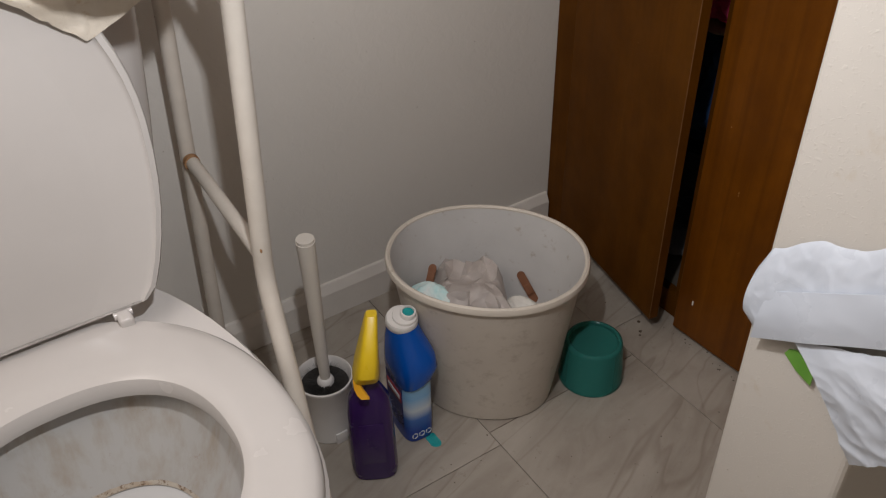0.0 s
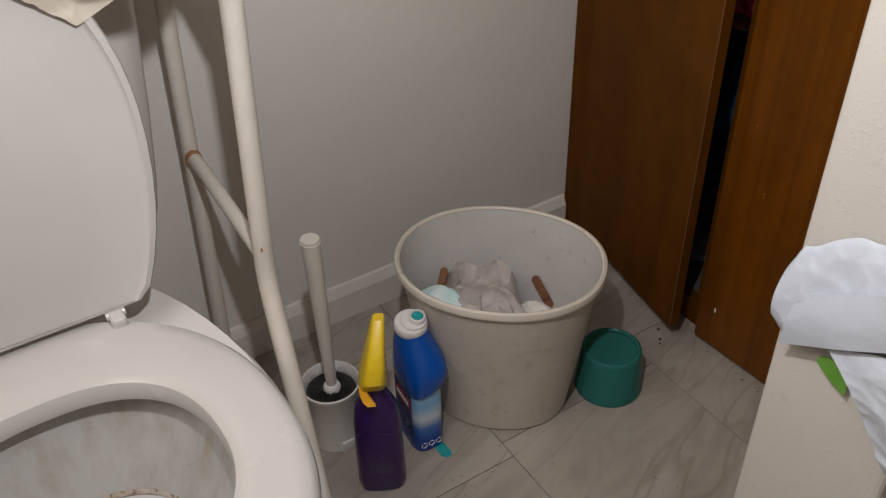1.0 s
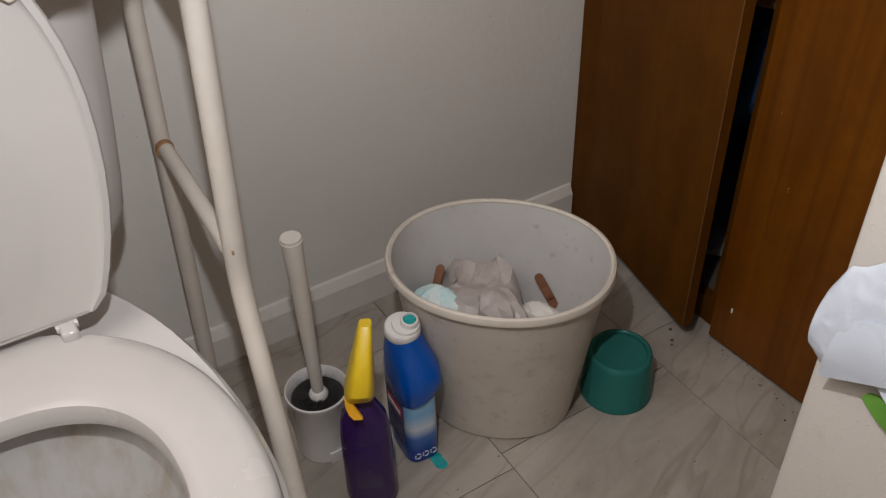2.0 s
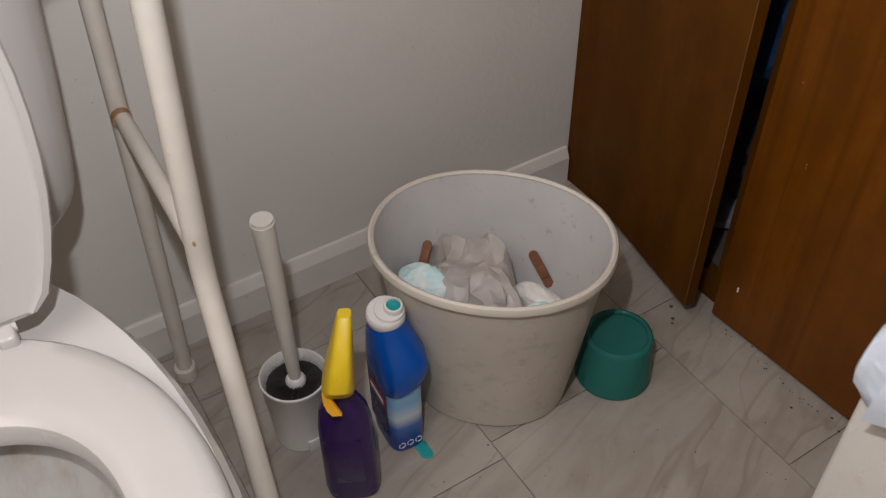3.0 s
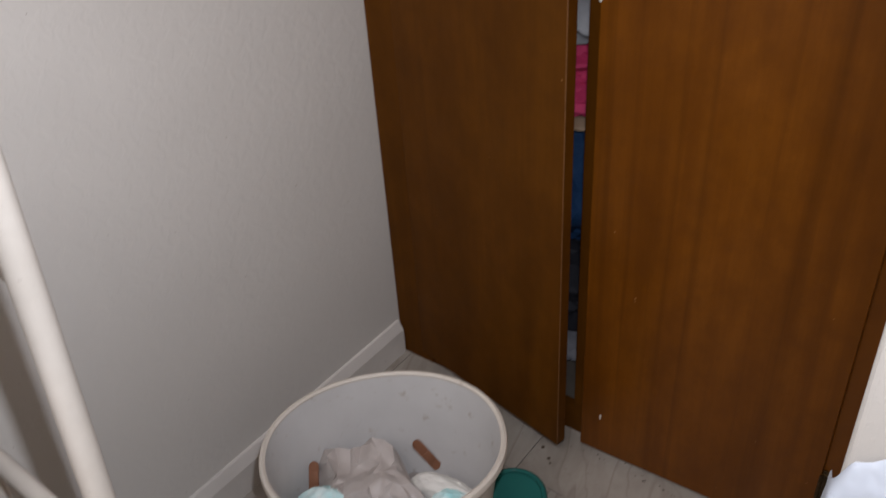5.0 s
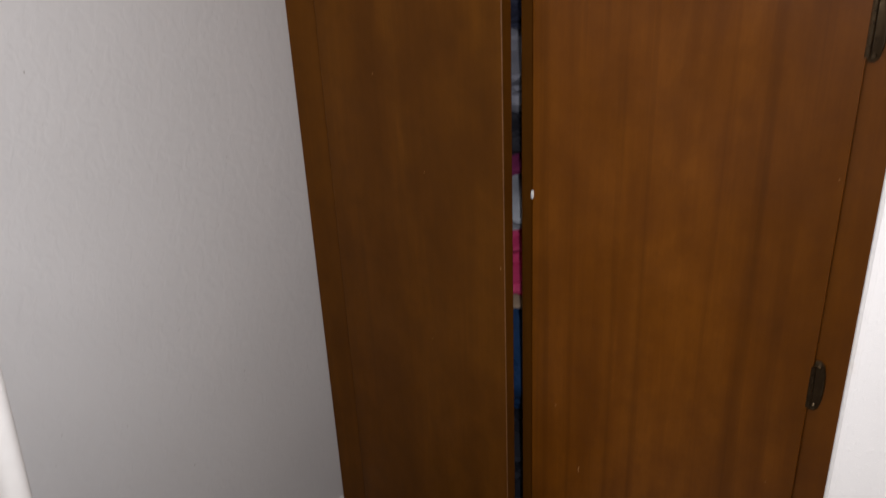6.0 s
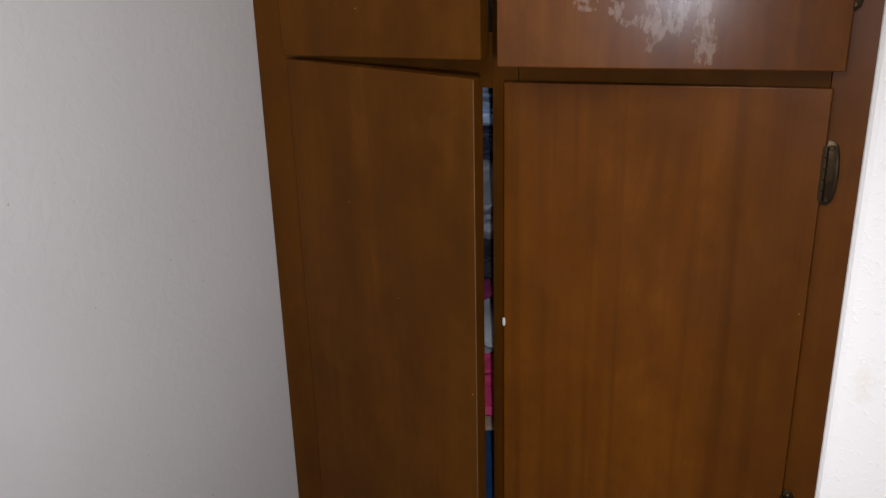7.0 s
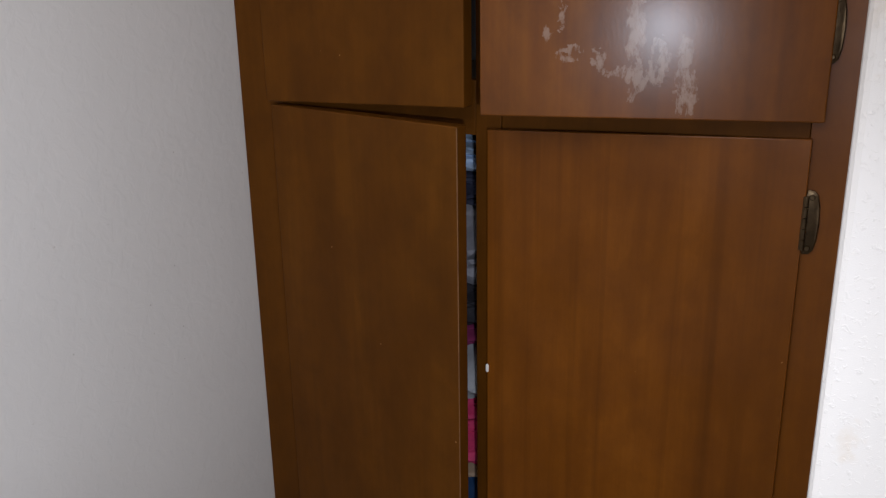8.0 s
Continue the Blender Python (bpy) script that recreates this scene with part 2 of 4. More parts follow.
PALE = plain("white_label", (0.60, 0.66, 0.72), (0.70, 0.74, 0.78), 0.3)
RED = plain("red_label", (0.30, 0.02, 0.03), (0.36, 0.03, 0.04), 0.35)
TEAL = plain("teal_gel", (0.02, 0.30, 0.32), (0.04, 0.42, 0.42), 0.12, 60, 100, 0.2)
AQUA = plain("aqua_paper", (0.38, 0.76, 0.78), (0.86, 0.88, 0.86), 0.7, 30, 300, 0.3)
PAPER = plain("white_paper", (0.66, 0.65, 0.60), (0.72, 0.70, 0.66), 0.75, 40, 300, 0.3)
BANDAGE = plain("tan_plaster", (0.20, 0.082, 0.040), (0.25, 0.11, 0.058), 0.65, 60, 500, 0.3)
SACK = plain("grey_carrier_film", (0.39, 0.345, 0.32), (0.50, 0.455, 0.43), 0.48, 25, 120, 0.2)
FILM = plain("white_carrier_film", (0.57, 0.62, 0.70), (0.63, 0.68, 0.76), 0.32, 12, 60, 0.05)
GREENFILM = plain("green_print", (0.10, 0.28, 0.035), (0.16, 0.36, 0.06), 0.35)
CLOTH = plain("cream_cloth", (0.62, 0.555, 0.46), (0.70, 0.64, 0.55), 0.85, 30, 500, 0.4, (0.50, 0.36, 0.21), (0.60, 0.75), 35)


def label_gradient(name):
    """A printed label that runs from pale blue over white to deep blue at its foot."""
    m, t, p = nodes_of(name)
    c = t.nodes.new("ShaderNodeTexCoord")
    sep = t.nodes.new("ShaderNodeSeparateXYZ")
    t.links.new(c.outputs["Object"], sep.inputs[0])
    mr = t.nodes.new("ShaderNodeMapRange")
    mr.inputs["From Min"].default_value, mr.inputs["From Max"].default_value = 0.0, 0.13
    t.links.new(sep.outputs["Z"], mr.inputs["Value"])
    col = ramp(t, mr.outputs[0], [(0.20, (0.008, 0.05, 0.32)), (0.40, (0.05, 0.16, 0.48)), (0.56, (0.60, 0.68, 0.76)), (0.76, (0.22, 0.46, 0.74)), (1.0, (0.30, 0.55, 0.78))])
    t.links.new(col, p.inputs["Base Color"])
    p.inputs["Roughness"].default_value = 0.28
    bump(t, p, noise_of(t, coords(t), 60, 2), 0.05, 0.001)
    return m


LABEL = label_gradient("printed_label")


def cup_plastic():
    m, t, p = nodes_of("green_clear_plastic")
    p.inputs["Base Color"].default_value = (0.075, 0.37, 0.33, 1)
    p.inputs["Roughness"].default_value = 0.22
    p.inputs["Transmission Weight"].default_value = 0.6
    p.inputs["IOR"].default_value = 1.15
    return m


CUP = cup_plastic()


# ---- building helpers ----
def finish(bm, smooth=True, angle=35):
    bmesh.ops.recalc_face_normals(bm, faces=bm.faces)
    if smooth:
        for f in bm.faces:
            f.smooth = f.calc_area() < 0.004
        for e in bm.edges:
            if len(e.link_faces) == 2 and e.calc_face_angle(0) > radians(angle):
                e.smooth = False


def part(name, bm, material, parent=None, label="", smooth=True, angle=35, recalc=True):
    """Links a bmesh as ONE mesh object, under a thing or a part where given."""
    if recalc:
        finish(bm, smooth, angle)
    me = bpy.data.meshes.new(name)
    bm.to_mesh(me)
    bm.free()
    for m in (material if isinstance(material, (list, tuple)) else [material]):
        me.materials.append(m)
    ob = new(name, me)
    if parent:
        ob.parent = parent
    return tagged(ob, label)


def thing(name, place, label, category, group="", turn=0):
    e = new(name)
    e.matrix_world = pose(*place, 0, 0, turn)
    e.empty_display_size = 0.02
    return tagged(e, label, category, group)


def box(bm, x0, x1, y0, y1, z0, z1, bevel=0.0, seg=2):
    g = bmesh.ops.create_cube(bm, size=1.0, matrix=Matrix.LocRotScale(((x0 + x1) / 2, (y0 + y1) / 2, (z0 + z1) / 2), None, (abs(x1 - x0), abs(y1 - y0), abs(z1 - z0))))
    if bevel:
        edges = list({e for v in g["verts"] for e in v.link_edges})
        bmesh.ops.bevel(bm, geom=edges, offset=bevel, segments=seg, affect="EDGES", profile=0.5)
    return bm


def boxed(*args, **kw):
    return box(bmesh.new(), *args, **kw)


def rings(bm, loops, close_first=True, close_last=True, loop=False):
    """Skins rows of points, each a closed ring of the same count."""
    rows = [[bm.verts.new(p) for p in row] for row in loops]
    n = len(rows[0])
    pairs = list(zip(rows, rows[1:])) + ([(rows[-1], rows[0])] if loop else [])
    for a, b in pairs:
        for i in range(n):
            j = (i + 1) % n
            bm.faces.new((a[i], a[j], b[j], b[i]))
    if not loop:
        if close_first:
            bm.faces.new(list(reversed(rows[0])))
        if close_last:
            bm.faces.new(rows[-1])
    return rows


def oval(cx, cy, z, a, b, turn=0.0, n=48, power=2.0):
    out = []
    for i in range(n):
        t = 2 * math.pi * i / n
        c, s = math.cos(t), math.sin(t)
        x, y = a * math.copysign(abs(c) ** (2 / power), c), b * math.copysign(abs(s) ** (2 / power), s)
        out.append((cx + x * math.cos(turn) - y * math.sin(turn), cy + x * math.sin(turn) + y * math.cos(turn), z))
    return out


def lathe(bm, profile, n=48, cx=0.0, cy=0.0, close=True):
    """Profile of (radius, height), skinned round the upright."""
    return rings(bm, [oval(cx, cy, z, r, r, 0, n) for r, z in profile], close, close)


def tube(bm, points, r, n=16, smooth_steps=0, caps=True, radii=None):
    """A round tube along a line of points."""
    pts = [Vector(p) for p in points]
    for _ in range(smooth_steps):
        nxt = [pts[0]]
        for a, b in zip(pts, pts[1:]):
            nxt += [a.lerp(b, 0.25), a.lerp(b, 0.75)]
        pts = nxt + [pts[-1]]
    side = None
    loops = []
    for i, p in enumerate(pts):
        d = (pts[min(i + 1, len(pts) - 1)] - pts[max(i - 1, 0)]).normalized()
        if side is None:
            side = d.cross(Vector((0.31, 0.2, 0.93))).normalized()
        side = (side - d * side.dot(d)).normalized()
        up = d.cross(side)
        rr = r if radii is None else radii[0] + (radii[1] - radii[0]) * i / (len(pts) - 1)
        loops.append([p + (side * math.cos(2 * math.pi * k / n) + up * math.sin(2 * math.pi * k / n)) * rr for k in range(n)])
    rings(bm, loops, caps, caps)
    return bm


def sheet(nu, nv, place, thick=0.0012, wrap=False):
    """A grid skin of place(u, v), both 0 to 1, with some thickness."""
    bm = bmesh.new()
    g = [[bm.verts.new(place(i / nu, j / nv)) for i in range(nu + 1)] for j in range(nv + 1)]
    for j in range(nv):
        for i in range(nu):
            bm.faces.new((g[j][i], g[j][i + 1], g[j + 1][i + 1], g[j + 1][i]))
    bmesh.ops.recalc_face_normals(bm, faces=bm.faces)
    if thick:
        bmesh.ops.solidify(bm, geom=list(bm.faces), thickness=thick)
    return bm


def crease(p, scale, seed=0.0):
    """Sharp-edged folds, -1 to 1."""
    q = Vector((p[0] * scale + seed, p[1] * scale - seed, p[2] * scale + 2 * seed))
    v = 0.0
    for k, w in ((1.0, 0.6), (2.1, 0.3), (4.3, 0.16)):
        v += w * (1 - 2 * abs(noise.noise(q * k)) * 1.6)
    return v


# ---- setting ----
def slab(name, label, material, *size, category="wall"):
    ob = part(name, boxed(*size), material, None, label, smooth=False)
    return tagged(ob, category=category, kind="structure")


slab("wall_west", "off-white painted wall behind the toilet, slightly specked", PAINT, -0.12, 0.0, -2.42, 0.62, -0.05, 2.45)
slab("wall_east", "plain off-white wall across the room", PAINT, 2.1, 2.22, -2.42, 0.62, -0.05, 2.45)
slab("wall_south", "plain off-white wall behind the camera", PAINT, 0.0, 2.1, -2.42, -2.3, -0.05, 2.45)
slab("wall_north", "plain off-white wall behind the closet", PAINT, 0.0, 2.1, 0.5, 0.62, -0.05, 2.45)
slab("ceiling", "plain white painted ceiling", PAINT, -0.12, 2.22, -2.42, 0.62, 2.45, 2.55, category="ceiling")
bm = boxed(0.813, 0.936, -0.46, 0.497, 0.0, 2.449, bevel=0.006, seg=3)
tagged(part("wall_partition", bm, STUCCO, None, "white partition wall end with rough trowelled plaster and stains"), category="wall", kind="structure")

bm = bmesh.new()
profile = ((0.0, 0.0), (0.0125, 0.0), (0.0128, 0.003), (0.0128, 0.0535), (0.0118, 0.0560), (0.0048, 0.0705), (0.0030, 0.0720), (0.0, 0.0725))
rings(bm, [[(px, py, pz) for px, pz in profile] for py in (-2.299, -0.004)])
tagged(part("baseboard", bm, TRIM, None, "off-white painted wooden baseboard with scuffs"), category="baseboard", kind="structure")

floor = part("floor", boxed(-0.12, 2.22, -2.42, 0.62, -0.05, -0.003), GROUT, None, "grey-beige marbled floor tiles with brown veins", smooth=False)
tagged(floor, category="floor", kind="structure")


# ---- the built-in closet ----
closet = thing("closet", (0.0, 0.0, 0.0), "built-in closet of reddish-brown varnished plywood, one door ajar", "closet")
part("side_panel", boxed(0.001, 0.019, 0.02, 0.48, 0.0, 2.2), INSIDE, closet)
part("side_panel", boxed(0.794, 0.812, 0.02, 0.48, 0.0, 2.2), INSIDE, closet)
part("back_panel", boxed(0.02, 0.793, 0.482, 0.496, 0.0, 2.2), BACKING, closet, "pale blue-grey closet back")
part("bottom_panel", boxed(0.02, 0.793, 0.021, 0.48, 0.03, 0.05), INSIDE, closet)
part("shelf", boxed(0.02, 0.793, 0.021, 0.48, 1.055, 1.073), INSIDE, closet)
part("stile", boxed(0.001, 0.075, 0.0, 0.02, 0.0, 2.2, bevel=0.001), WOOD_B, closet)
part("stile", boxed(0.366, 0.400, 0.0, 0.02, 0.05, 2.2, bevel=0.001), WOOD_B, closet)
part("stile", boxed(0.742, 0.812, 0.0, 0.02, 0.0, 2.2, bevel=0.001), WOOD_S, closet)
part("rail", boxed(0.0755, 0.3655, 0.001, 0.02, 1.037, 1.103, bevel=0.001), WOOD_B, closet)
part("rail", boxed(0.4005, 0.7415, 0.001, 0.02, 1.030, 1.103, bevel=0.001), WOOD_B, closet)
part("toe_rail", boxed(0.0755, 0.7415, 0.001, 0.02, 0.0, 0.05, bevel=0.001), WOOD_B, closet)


def slant(b, z, slope, x0):
    """The edge at height z climbs with x: the fronts hang a little out of level."""
    for v in b.verts:
        if abs(v.co.z - z) < 0.006:
            v.co.z += slope * (v.co.x - x0)
    return b


def hinge(parent, x, z, y=0.0):
    """A leaf of aged brass, round at both ends, with screws and a barrel of five knuckles."""
    b = bmesh.new()
    side = [(0.0, 0.034), (0.006, 0.0335), (0.0100, 0.029), (0.0125, 0.018), (0.0135, 0.0), (0.0125, -0.018), (0.0100, -0.029), (0.006, -0.0335), (0.0, -0.034), (-0.002, -0.028), (-0.002, 0.028)]
    rings(b, [[(x + px * k, yy, z + pz * k) for px, pz in side] for yy, k in ((y - 0.0005, 1.0), (y - 0.0028, 1.0), (y - 0.0038, 0.93))])
    ob = part("hinge", b, BRASS, parent, "aged brass hinge leaf")
    b = bmesh.new()
    for k in range(5):
        tube(b, [(x - 0.001, y - 0.0055, z - 0.0285 + k * 0.0115), (x - 0.001, y - 0.0055, z - 0.0178 + k * 0.0115)], 0.0032, 10)
    part("barrel", b, BRASS, ob)
    for dz in (-0.027, 0.027):
        b = bmesh.new()
        lathe(b, [(0.0032, 0.0), (0.0032, 0.0006), (0.0022, 0.0014)], 12)
        for v in b.verts:
            v.co = Vector((x + 0.0045 + v.co.x, y - 0.0036 - v.co.z, z + dz + v.co.y))
        part("screw", b, BRASS, ob)


def door(x0, x1, z0, z1, material, swing=0.0, label="", slope=0.0):
    """An overlay door of 18 mm ply, hinged at x0 where it swings."""
    b = slant(boxed(0.0, x1 - x0, -0.020, -0.002, z0, z1, bevel=0.0016, seg=2), z0, slope, x1 - x0)
    ob = part("door", b, material, closet, label)
    ob.location = (x0, 0, 0)
    ob.rotation_euler = (0, 0, radians(swing))
    return ob


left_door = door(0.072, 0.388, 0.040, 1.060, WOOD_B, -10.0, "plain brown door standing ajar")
right_door = part("door", slant(boxed(-0.352, 0.0, -0.0080, -0.0005, 0.012, 1.050, bevel=0.0014), 1.050, 0.036, -0.352), WOOD, closet, "brown grained door with chips and scratches, not quite shut")
right_door.location = (0.745, 0, 0)
right_door.rotation_euler = (0, 0, radians(3.0))
# the upper doors do not quite close
upper_right = part("door", slant(boxed(-0.344, 0.0, -0.013, -0.001, 1.080, 1.72, bevel=0.0016), 1.080, 0.0, -0.344), WOOD_W, closet, "brown upper door ajar, with a whitened worn varnish patch")
upper_right.location = (0.752, 0, 0)
upper_right.rotation_euler = (0, 0, radians(15.5))
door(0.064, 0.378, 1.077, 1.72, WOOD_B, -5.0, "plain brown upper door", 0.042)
for z in (0.976, 0.560, 0.12):
    hinge(closet, 0.7465, z, -0.001)
for z in (1.170, 1.62):
    hinge(closet, 0.7500, z, -0.001)

# a thin paler strip runs along the free edge of the door that stands ajar
EDGE_TAN = plain("tan_door_edge", (0.13, 0.055, 0.014), (0.19, 0.09, 0.028), 0.6, 60, 300, 0.2, (0.09, 0.035, 0.008), (0.5, 0.7), 30)
part("worn_edge", boxed(0.3152, 0.3166, -0.0206, -0.0194, 0.042, 1.058, bevel=0.0003, seg=1), EDGE_TAN, left_door, "thin pale edge strip")

# chips of bare wood on the doors
for x, z, w, h in ((-0.3515, 0.746, 0.004, 0.012), (-0.320, 0.087, 0.003, 0.011)):
    b = bmesh.new()
    lathe(b, [(0.001, 0.0), (0.5, 0.15), (0.5, 0.85), (0.001, 1.0)], 8)
    for v in b.verts:
        v.co = Vector((x + v.co.x * w, -0.0082 + v.co.y * 0.0012, z + (v.co.z - 0.5) * h))
    part("chip", b, PAPER, right_door, "pale chip of bare wood")


# ---- toilet ----
YC = -0.997
toilet = thing("toilet", (0.0, YC, 0.0), "white china toilet with its lid raised, stained inside", "toilet")


def egg(x0, x1, half, z, n=56, back=2.6, wide=0.52, front=2.0):
    """A seat-shaped ring from x0 (back, squarer) to x1 (front, rounder)."""
    xm = x0 + (x1 - x0) * wide
    out = []
    for i in range(n):
        t = 2 * math.pi * i / n
        c, s = math.cos(t), math.sin(t)
        p = front if c > 0 else back
        a = (x1 - xm) if c > 0 else (xm - x0)
        out.append((xm + a * math.copysign(abs(c) ** (2 / p), c), half * math.copysign(abs(s) ** (2 / p), s), z))
    return out


RIM = dict(back=2.0, wide=0.62, front=2.5)
b = bmesh.new()
rings(b, [egg(0.16, 0.56, 0.105, 0.0), egg(0.16, 0.57, 0.10, 0.02), egg(0.18, 0.55, 0.095, 0.12), egg(0.18, 0.62, 0.13, 0.24),
          egg(0.17, 0.725, 0.194, 0.36, **RIM), egg(0.165, 0.748, 0.2070, 0.400, **RIM), egg(0.165, 0.751, 0.2095, 0.418, **RIM), egg(0.172, 0.745, 0.2035, 0.428, **RIM),
          egg(0.40, 0.705, 0.140, 0.428), egg(0.405, 0.70, 0.136, 0.42)], True, False)
part("pedestal", b, CHINA, toilet)
b = bmesh.new()
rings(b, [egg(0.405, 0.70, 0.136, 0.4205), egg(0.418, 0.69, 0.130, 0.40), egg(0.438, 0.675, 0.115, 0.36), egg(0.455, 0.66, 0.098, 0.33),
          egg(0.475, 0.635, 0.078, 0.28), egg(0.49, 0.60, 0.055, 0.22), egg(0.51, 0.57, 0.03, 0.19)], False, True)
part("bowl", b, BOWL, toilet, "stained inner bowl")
b = bmesh.new()
rnd = random.Random(9)
outer, inner = egg(0.4495, 0.6655, 0.1035, 0.3400, 120), egg(0.459, 0.655, 0.0945, 0.3245, 120)
outer = [(p[0], p[1], p[2] - 0.003 + 0.004 * noise.noise(Vector((p[0] * 40, p[1] * 40, 0)))) for p in outer]
rings(b, [outer, inner], False, False)
part("stain_ring", b, RUST, toilet, "brown water line")
b = bmesh.new()
rings(b, [egg(0.458, 0.657, 0.0965, 0.322), egg(0.53, 0.58, 0.03, 0.322)], False, True)
WATER = plain("bowl_water", (0.50, 0.50, 0.50), (0.54, 0.54, 0.54), 0.06, 4, 10, 0.02)
part("water", b, WATER, toilet)
b = boxed(0.20, 0.31, -0.13, 0.13, 0.30, 0.426, bevel=0.03, seg=4)
part("deck", b, CHINA, toilet)
b = bmesh.new()
rings(b, [oval(0.118, 0, z, a, w, 0, 56, p) for z, a, w, p in ((0.384, 0.050, 0.138, 3), (0.390, 0.064, 0.163, 3), (0.403, 0.075, 0.184, 3), (0.420, 0.080, 0.198, 3.2), (0.442, 0.083, 0.2065, 3.4), (0.484, 0.086, 0.2135, 3.6),
                                                             (0.580, 0.088, 0.2250, 4), (0.706, 0.090, 0.2375, 4), (0.775, 0.091, 0.2425, 4))])
part("tank", b, CHINA, toilet)
b = bmesh.new()
rings(b, [oval(0.12, 0, 0.776, 0.096, 0.252, 0, 56, 6), oval(0.12, 0, 0.80, 0.098, 0.255, 0, 56, 6), oval(0.12, 0, 0.812, 0.09, 0.246, 0, 56, 6)])
part("tank_lid", b, CHINA, toilet)

# seat: a ring with a rounded section
b = bmesh.new()
Z0 = 0.432
rings(b, [egg(x0, x1, half, Z0 + h, 72, back=2.1 if h < 0.0274 and half > 0.18 else 2.4, front=pw) for x0, x1, half, h, pw in (
    (0.326, 0.765, 0.199, 0.0, 2.25), (0.323, 0.768, 0.202, 0.009, 2.25), (0.325, 0.766, 0.200, 0.019, 2.25), (0.331, 0.760, 0.194, 0.0250, 2.25), (0.345, 0.748, 0.183, 0.0272, 2.2),
    (0.400, 0.714, 0.151, 0.0275, 2.1), (0.418, 0.702, 0.141, 0.0262, 2.05), (0.428, 0.694, 0.1345, 0.021, 2.0), (0.432, 0.690, 0.1315, 0.010, 2.0), (0.430, 0.692, 0.133, 0.0, 2.0))], loop=True)
part("seat", b, SEAT, toilet)
# lid: a shallow dished shell that leans back on its hinges
lid = part("lid", None or bmesh.new(), SEAT, toilet, "raised white lid")
b = bmesh.new()
LW = dict(wide=0.575, back=2.0)
rings(b, [egg(-0.092, 0.414, 0.176, 0.016, **LW), egg(-0.098, 0.421, 0.181, 0.012, **LW), egg(-0.098, 0.421, 0.181, 0.000, **LW), egg(-0.096, 0.419, 0.179, -0.003, **LW),
          egg(-0.090, 0.412, 0.173, -0.004, **LW), egg(-0.088, 0.410, 0.1715, -0.001, **LW), egg(-0.084, 0.406, 0.168, 0.001, **LW), egg(-0.03, 0.35, 0.12, 0.003, **LW)], True, True)
for v in b.verts:
    v.co.x = max(v.co.x, 0.003)
finish(b)
b.to_mesh(lid.data)
b.free()
lid.location = (0.350, 0, 0.466)
lid.rotation_euler = (0, radians(-98), 0)
for z in (0.795, 0.806):
    b = bmesh.new()
    lathe(b, [(0.0026, 0.0), (0.0026, 0.0008), (0.0012, 0.0014)], 12)
    for v in b.verts:
        v.co = Vector((0.3495 - (z - 0.466) * 0.1405 + v.co.z, 0.062 + v.co.x, z + v.co.y))
    part("screw", b, BRASS, toilet, "small dark screw head")
for side in (-1, 1):
    b = bmesh.new()
    box(b, 0.346, 0.371, side * 0.098 - 0.008, side * 0.098 + 0.008, 0.452, 0.469, 0.004, 3)
    tube(b, [(0.353, side * 0.098 - 0.010, 0.464), (0.353, side * 0.098 + 0.010, 0.464)], 0.005, 12)
    part("hinge", b, SEAT, toilet)

# ---- cream cloth over the raised lid ----
cloth = thing("cloth", (0.0, 0.0, 0.0), "crumpled cream cloth hanging over the raised toilet lid", "cloth")


def drape(u, v):
    y = -0.985 + 0.205 * u
    corner = 0.66
    low = 0.842 - 0.088 * (u / corner) ** 1.5 if u < corner else 0.754 + 0.032 * ((u - corner) / (1 - corner)) ** 1.2
    if v < 0.3:
        w = v / 0.3
        x, z = 0.215 + 0.100 * w, 0.893 + 0.012 * math.sin(math.pi * w)
    else:
        w = (v - 0.3) / 0.7
        x, z = 0.315 + 0.012 * math.sin(math.pi * w), 0.893 + (low - 0.893) * w
    k = crease((x * 2, y, z), 16, 3.0)
    return (x + 0.007 * k, y + 0.005 * k, z + 0.004 * k)


part("fabric", sheet(50, 50, drape, 0.003), CLOTH, cloth, angle=60)

# ---- toilet safety frame ----
rail = thing("toilet_safety_frame", (0.0, 0.0, 0.0), "cream enamelled tubular toilet safety frame with rust spots", "support frame")
R_ = 0.0118
FOOT_F, BEND, TOP_F = (0.545, -0.765, 0.012), (0.329, -0.727, 0.415), (0.343, -0.708, 0.872)
FOOT_B, TOP_B = (0.068, -0.739, 0.012), (0.080, -0.703, 0.872)
b = bmesh.new()
near = Vector(BEND).lerp(Vector(FOOT_F), 0.16), Vector(BEND).lerp(Vector(TOP_F), 0.14)
tube(b, [FOOT_F, near[0], BEND, near[1], TOP_F], R_, 18, 2)
part("front_leg", b, TUBE, rail)
part("back_leg", tube(bmesh.new(), [FOOT_B, TOP_B], 0.0108, 18), TUBE, rail)
part("lower_brace", tube(bmesh.new(), [(0.077, -0.7205, 0.456), (0.328, -0.7255, 0.448)], 0.0095, 14), TUBE, rail)
part("upper_brace", tube(bmesh.new(), [(0.079, -0.7075, 0.774), (0.339, -0.7115, 0.765)], 0.0095, 14), TUBE, rail)
part("weld", tube(bmesh.new(), [(0.0865, -0.7212, 0.4556), (0.0945, -0.7216, 0.4554)], 0.0112, 14), RUSTY, rail, "rusted weld")
b = bmesh.new()
tube(b, [TOP_F, (0.344, -0.708, 0.905), (0.315, -0.707, 0.915), (0.11, -0.704, 0.915), (0.081, -0.703, 0.905), TOP_B], R_, 16, 2)
part("arm_tube", b, TUBE, rail)
roll = thing("towel", (0.0, 0.0, 0.0), "white bundled towel with faint stains lying on the frame arm", "towel")
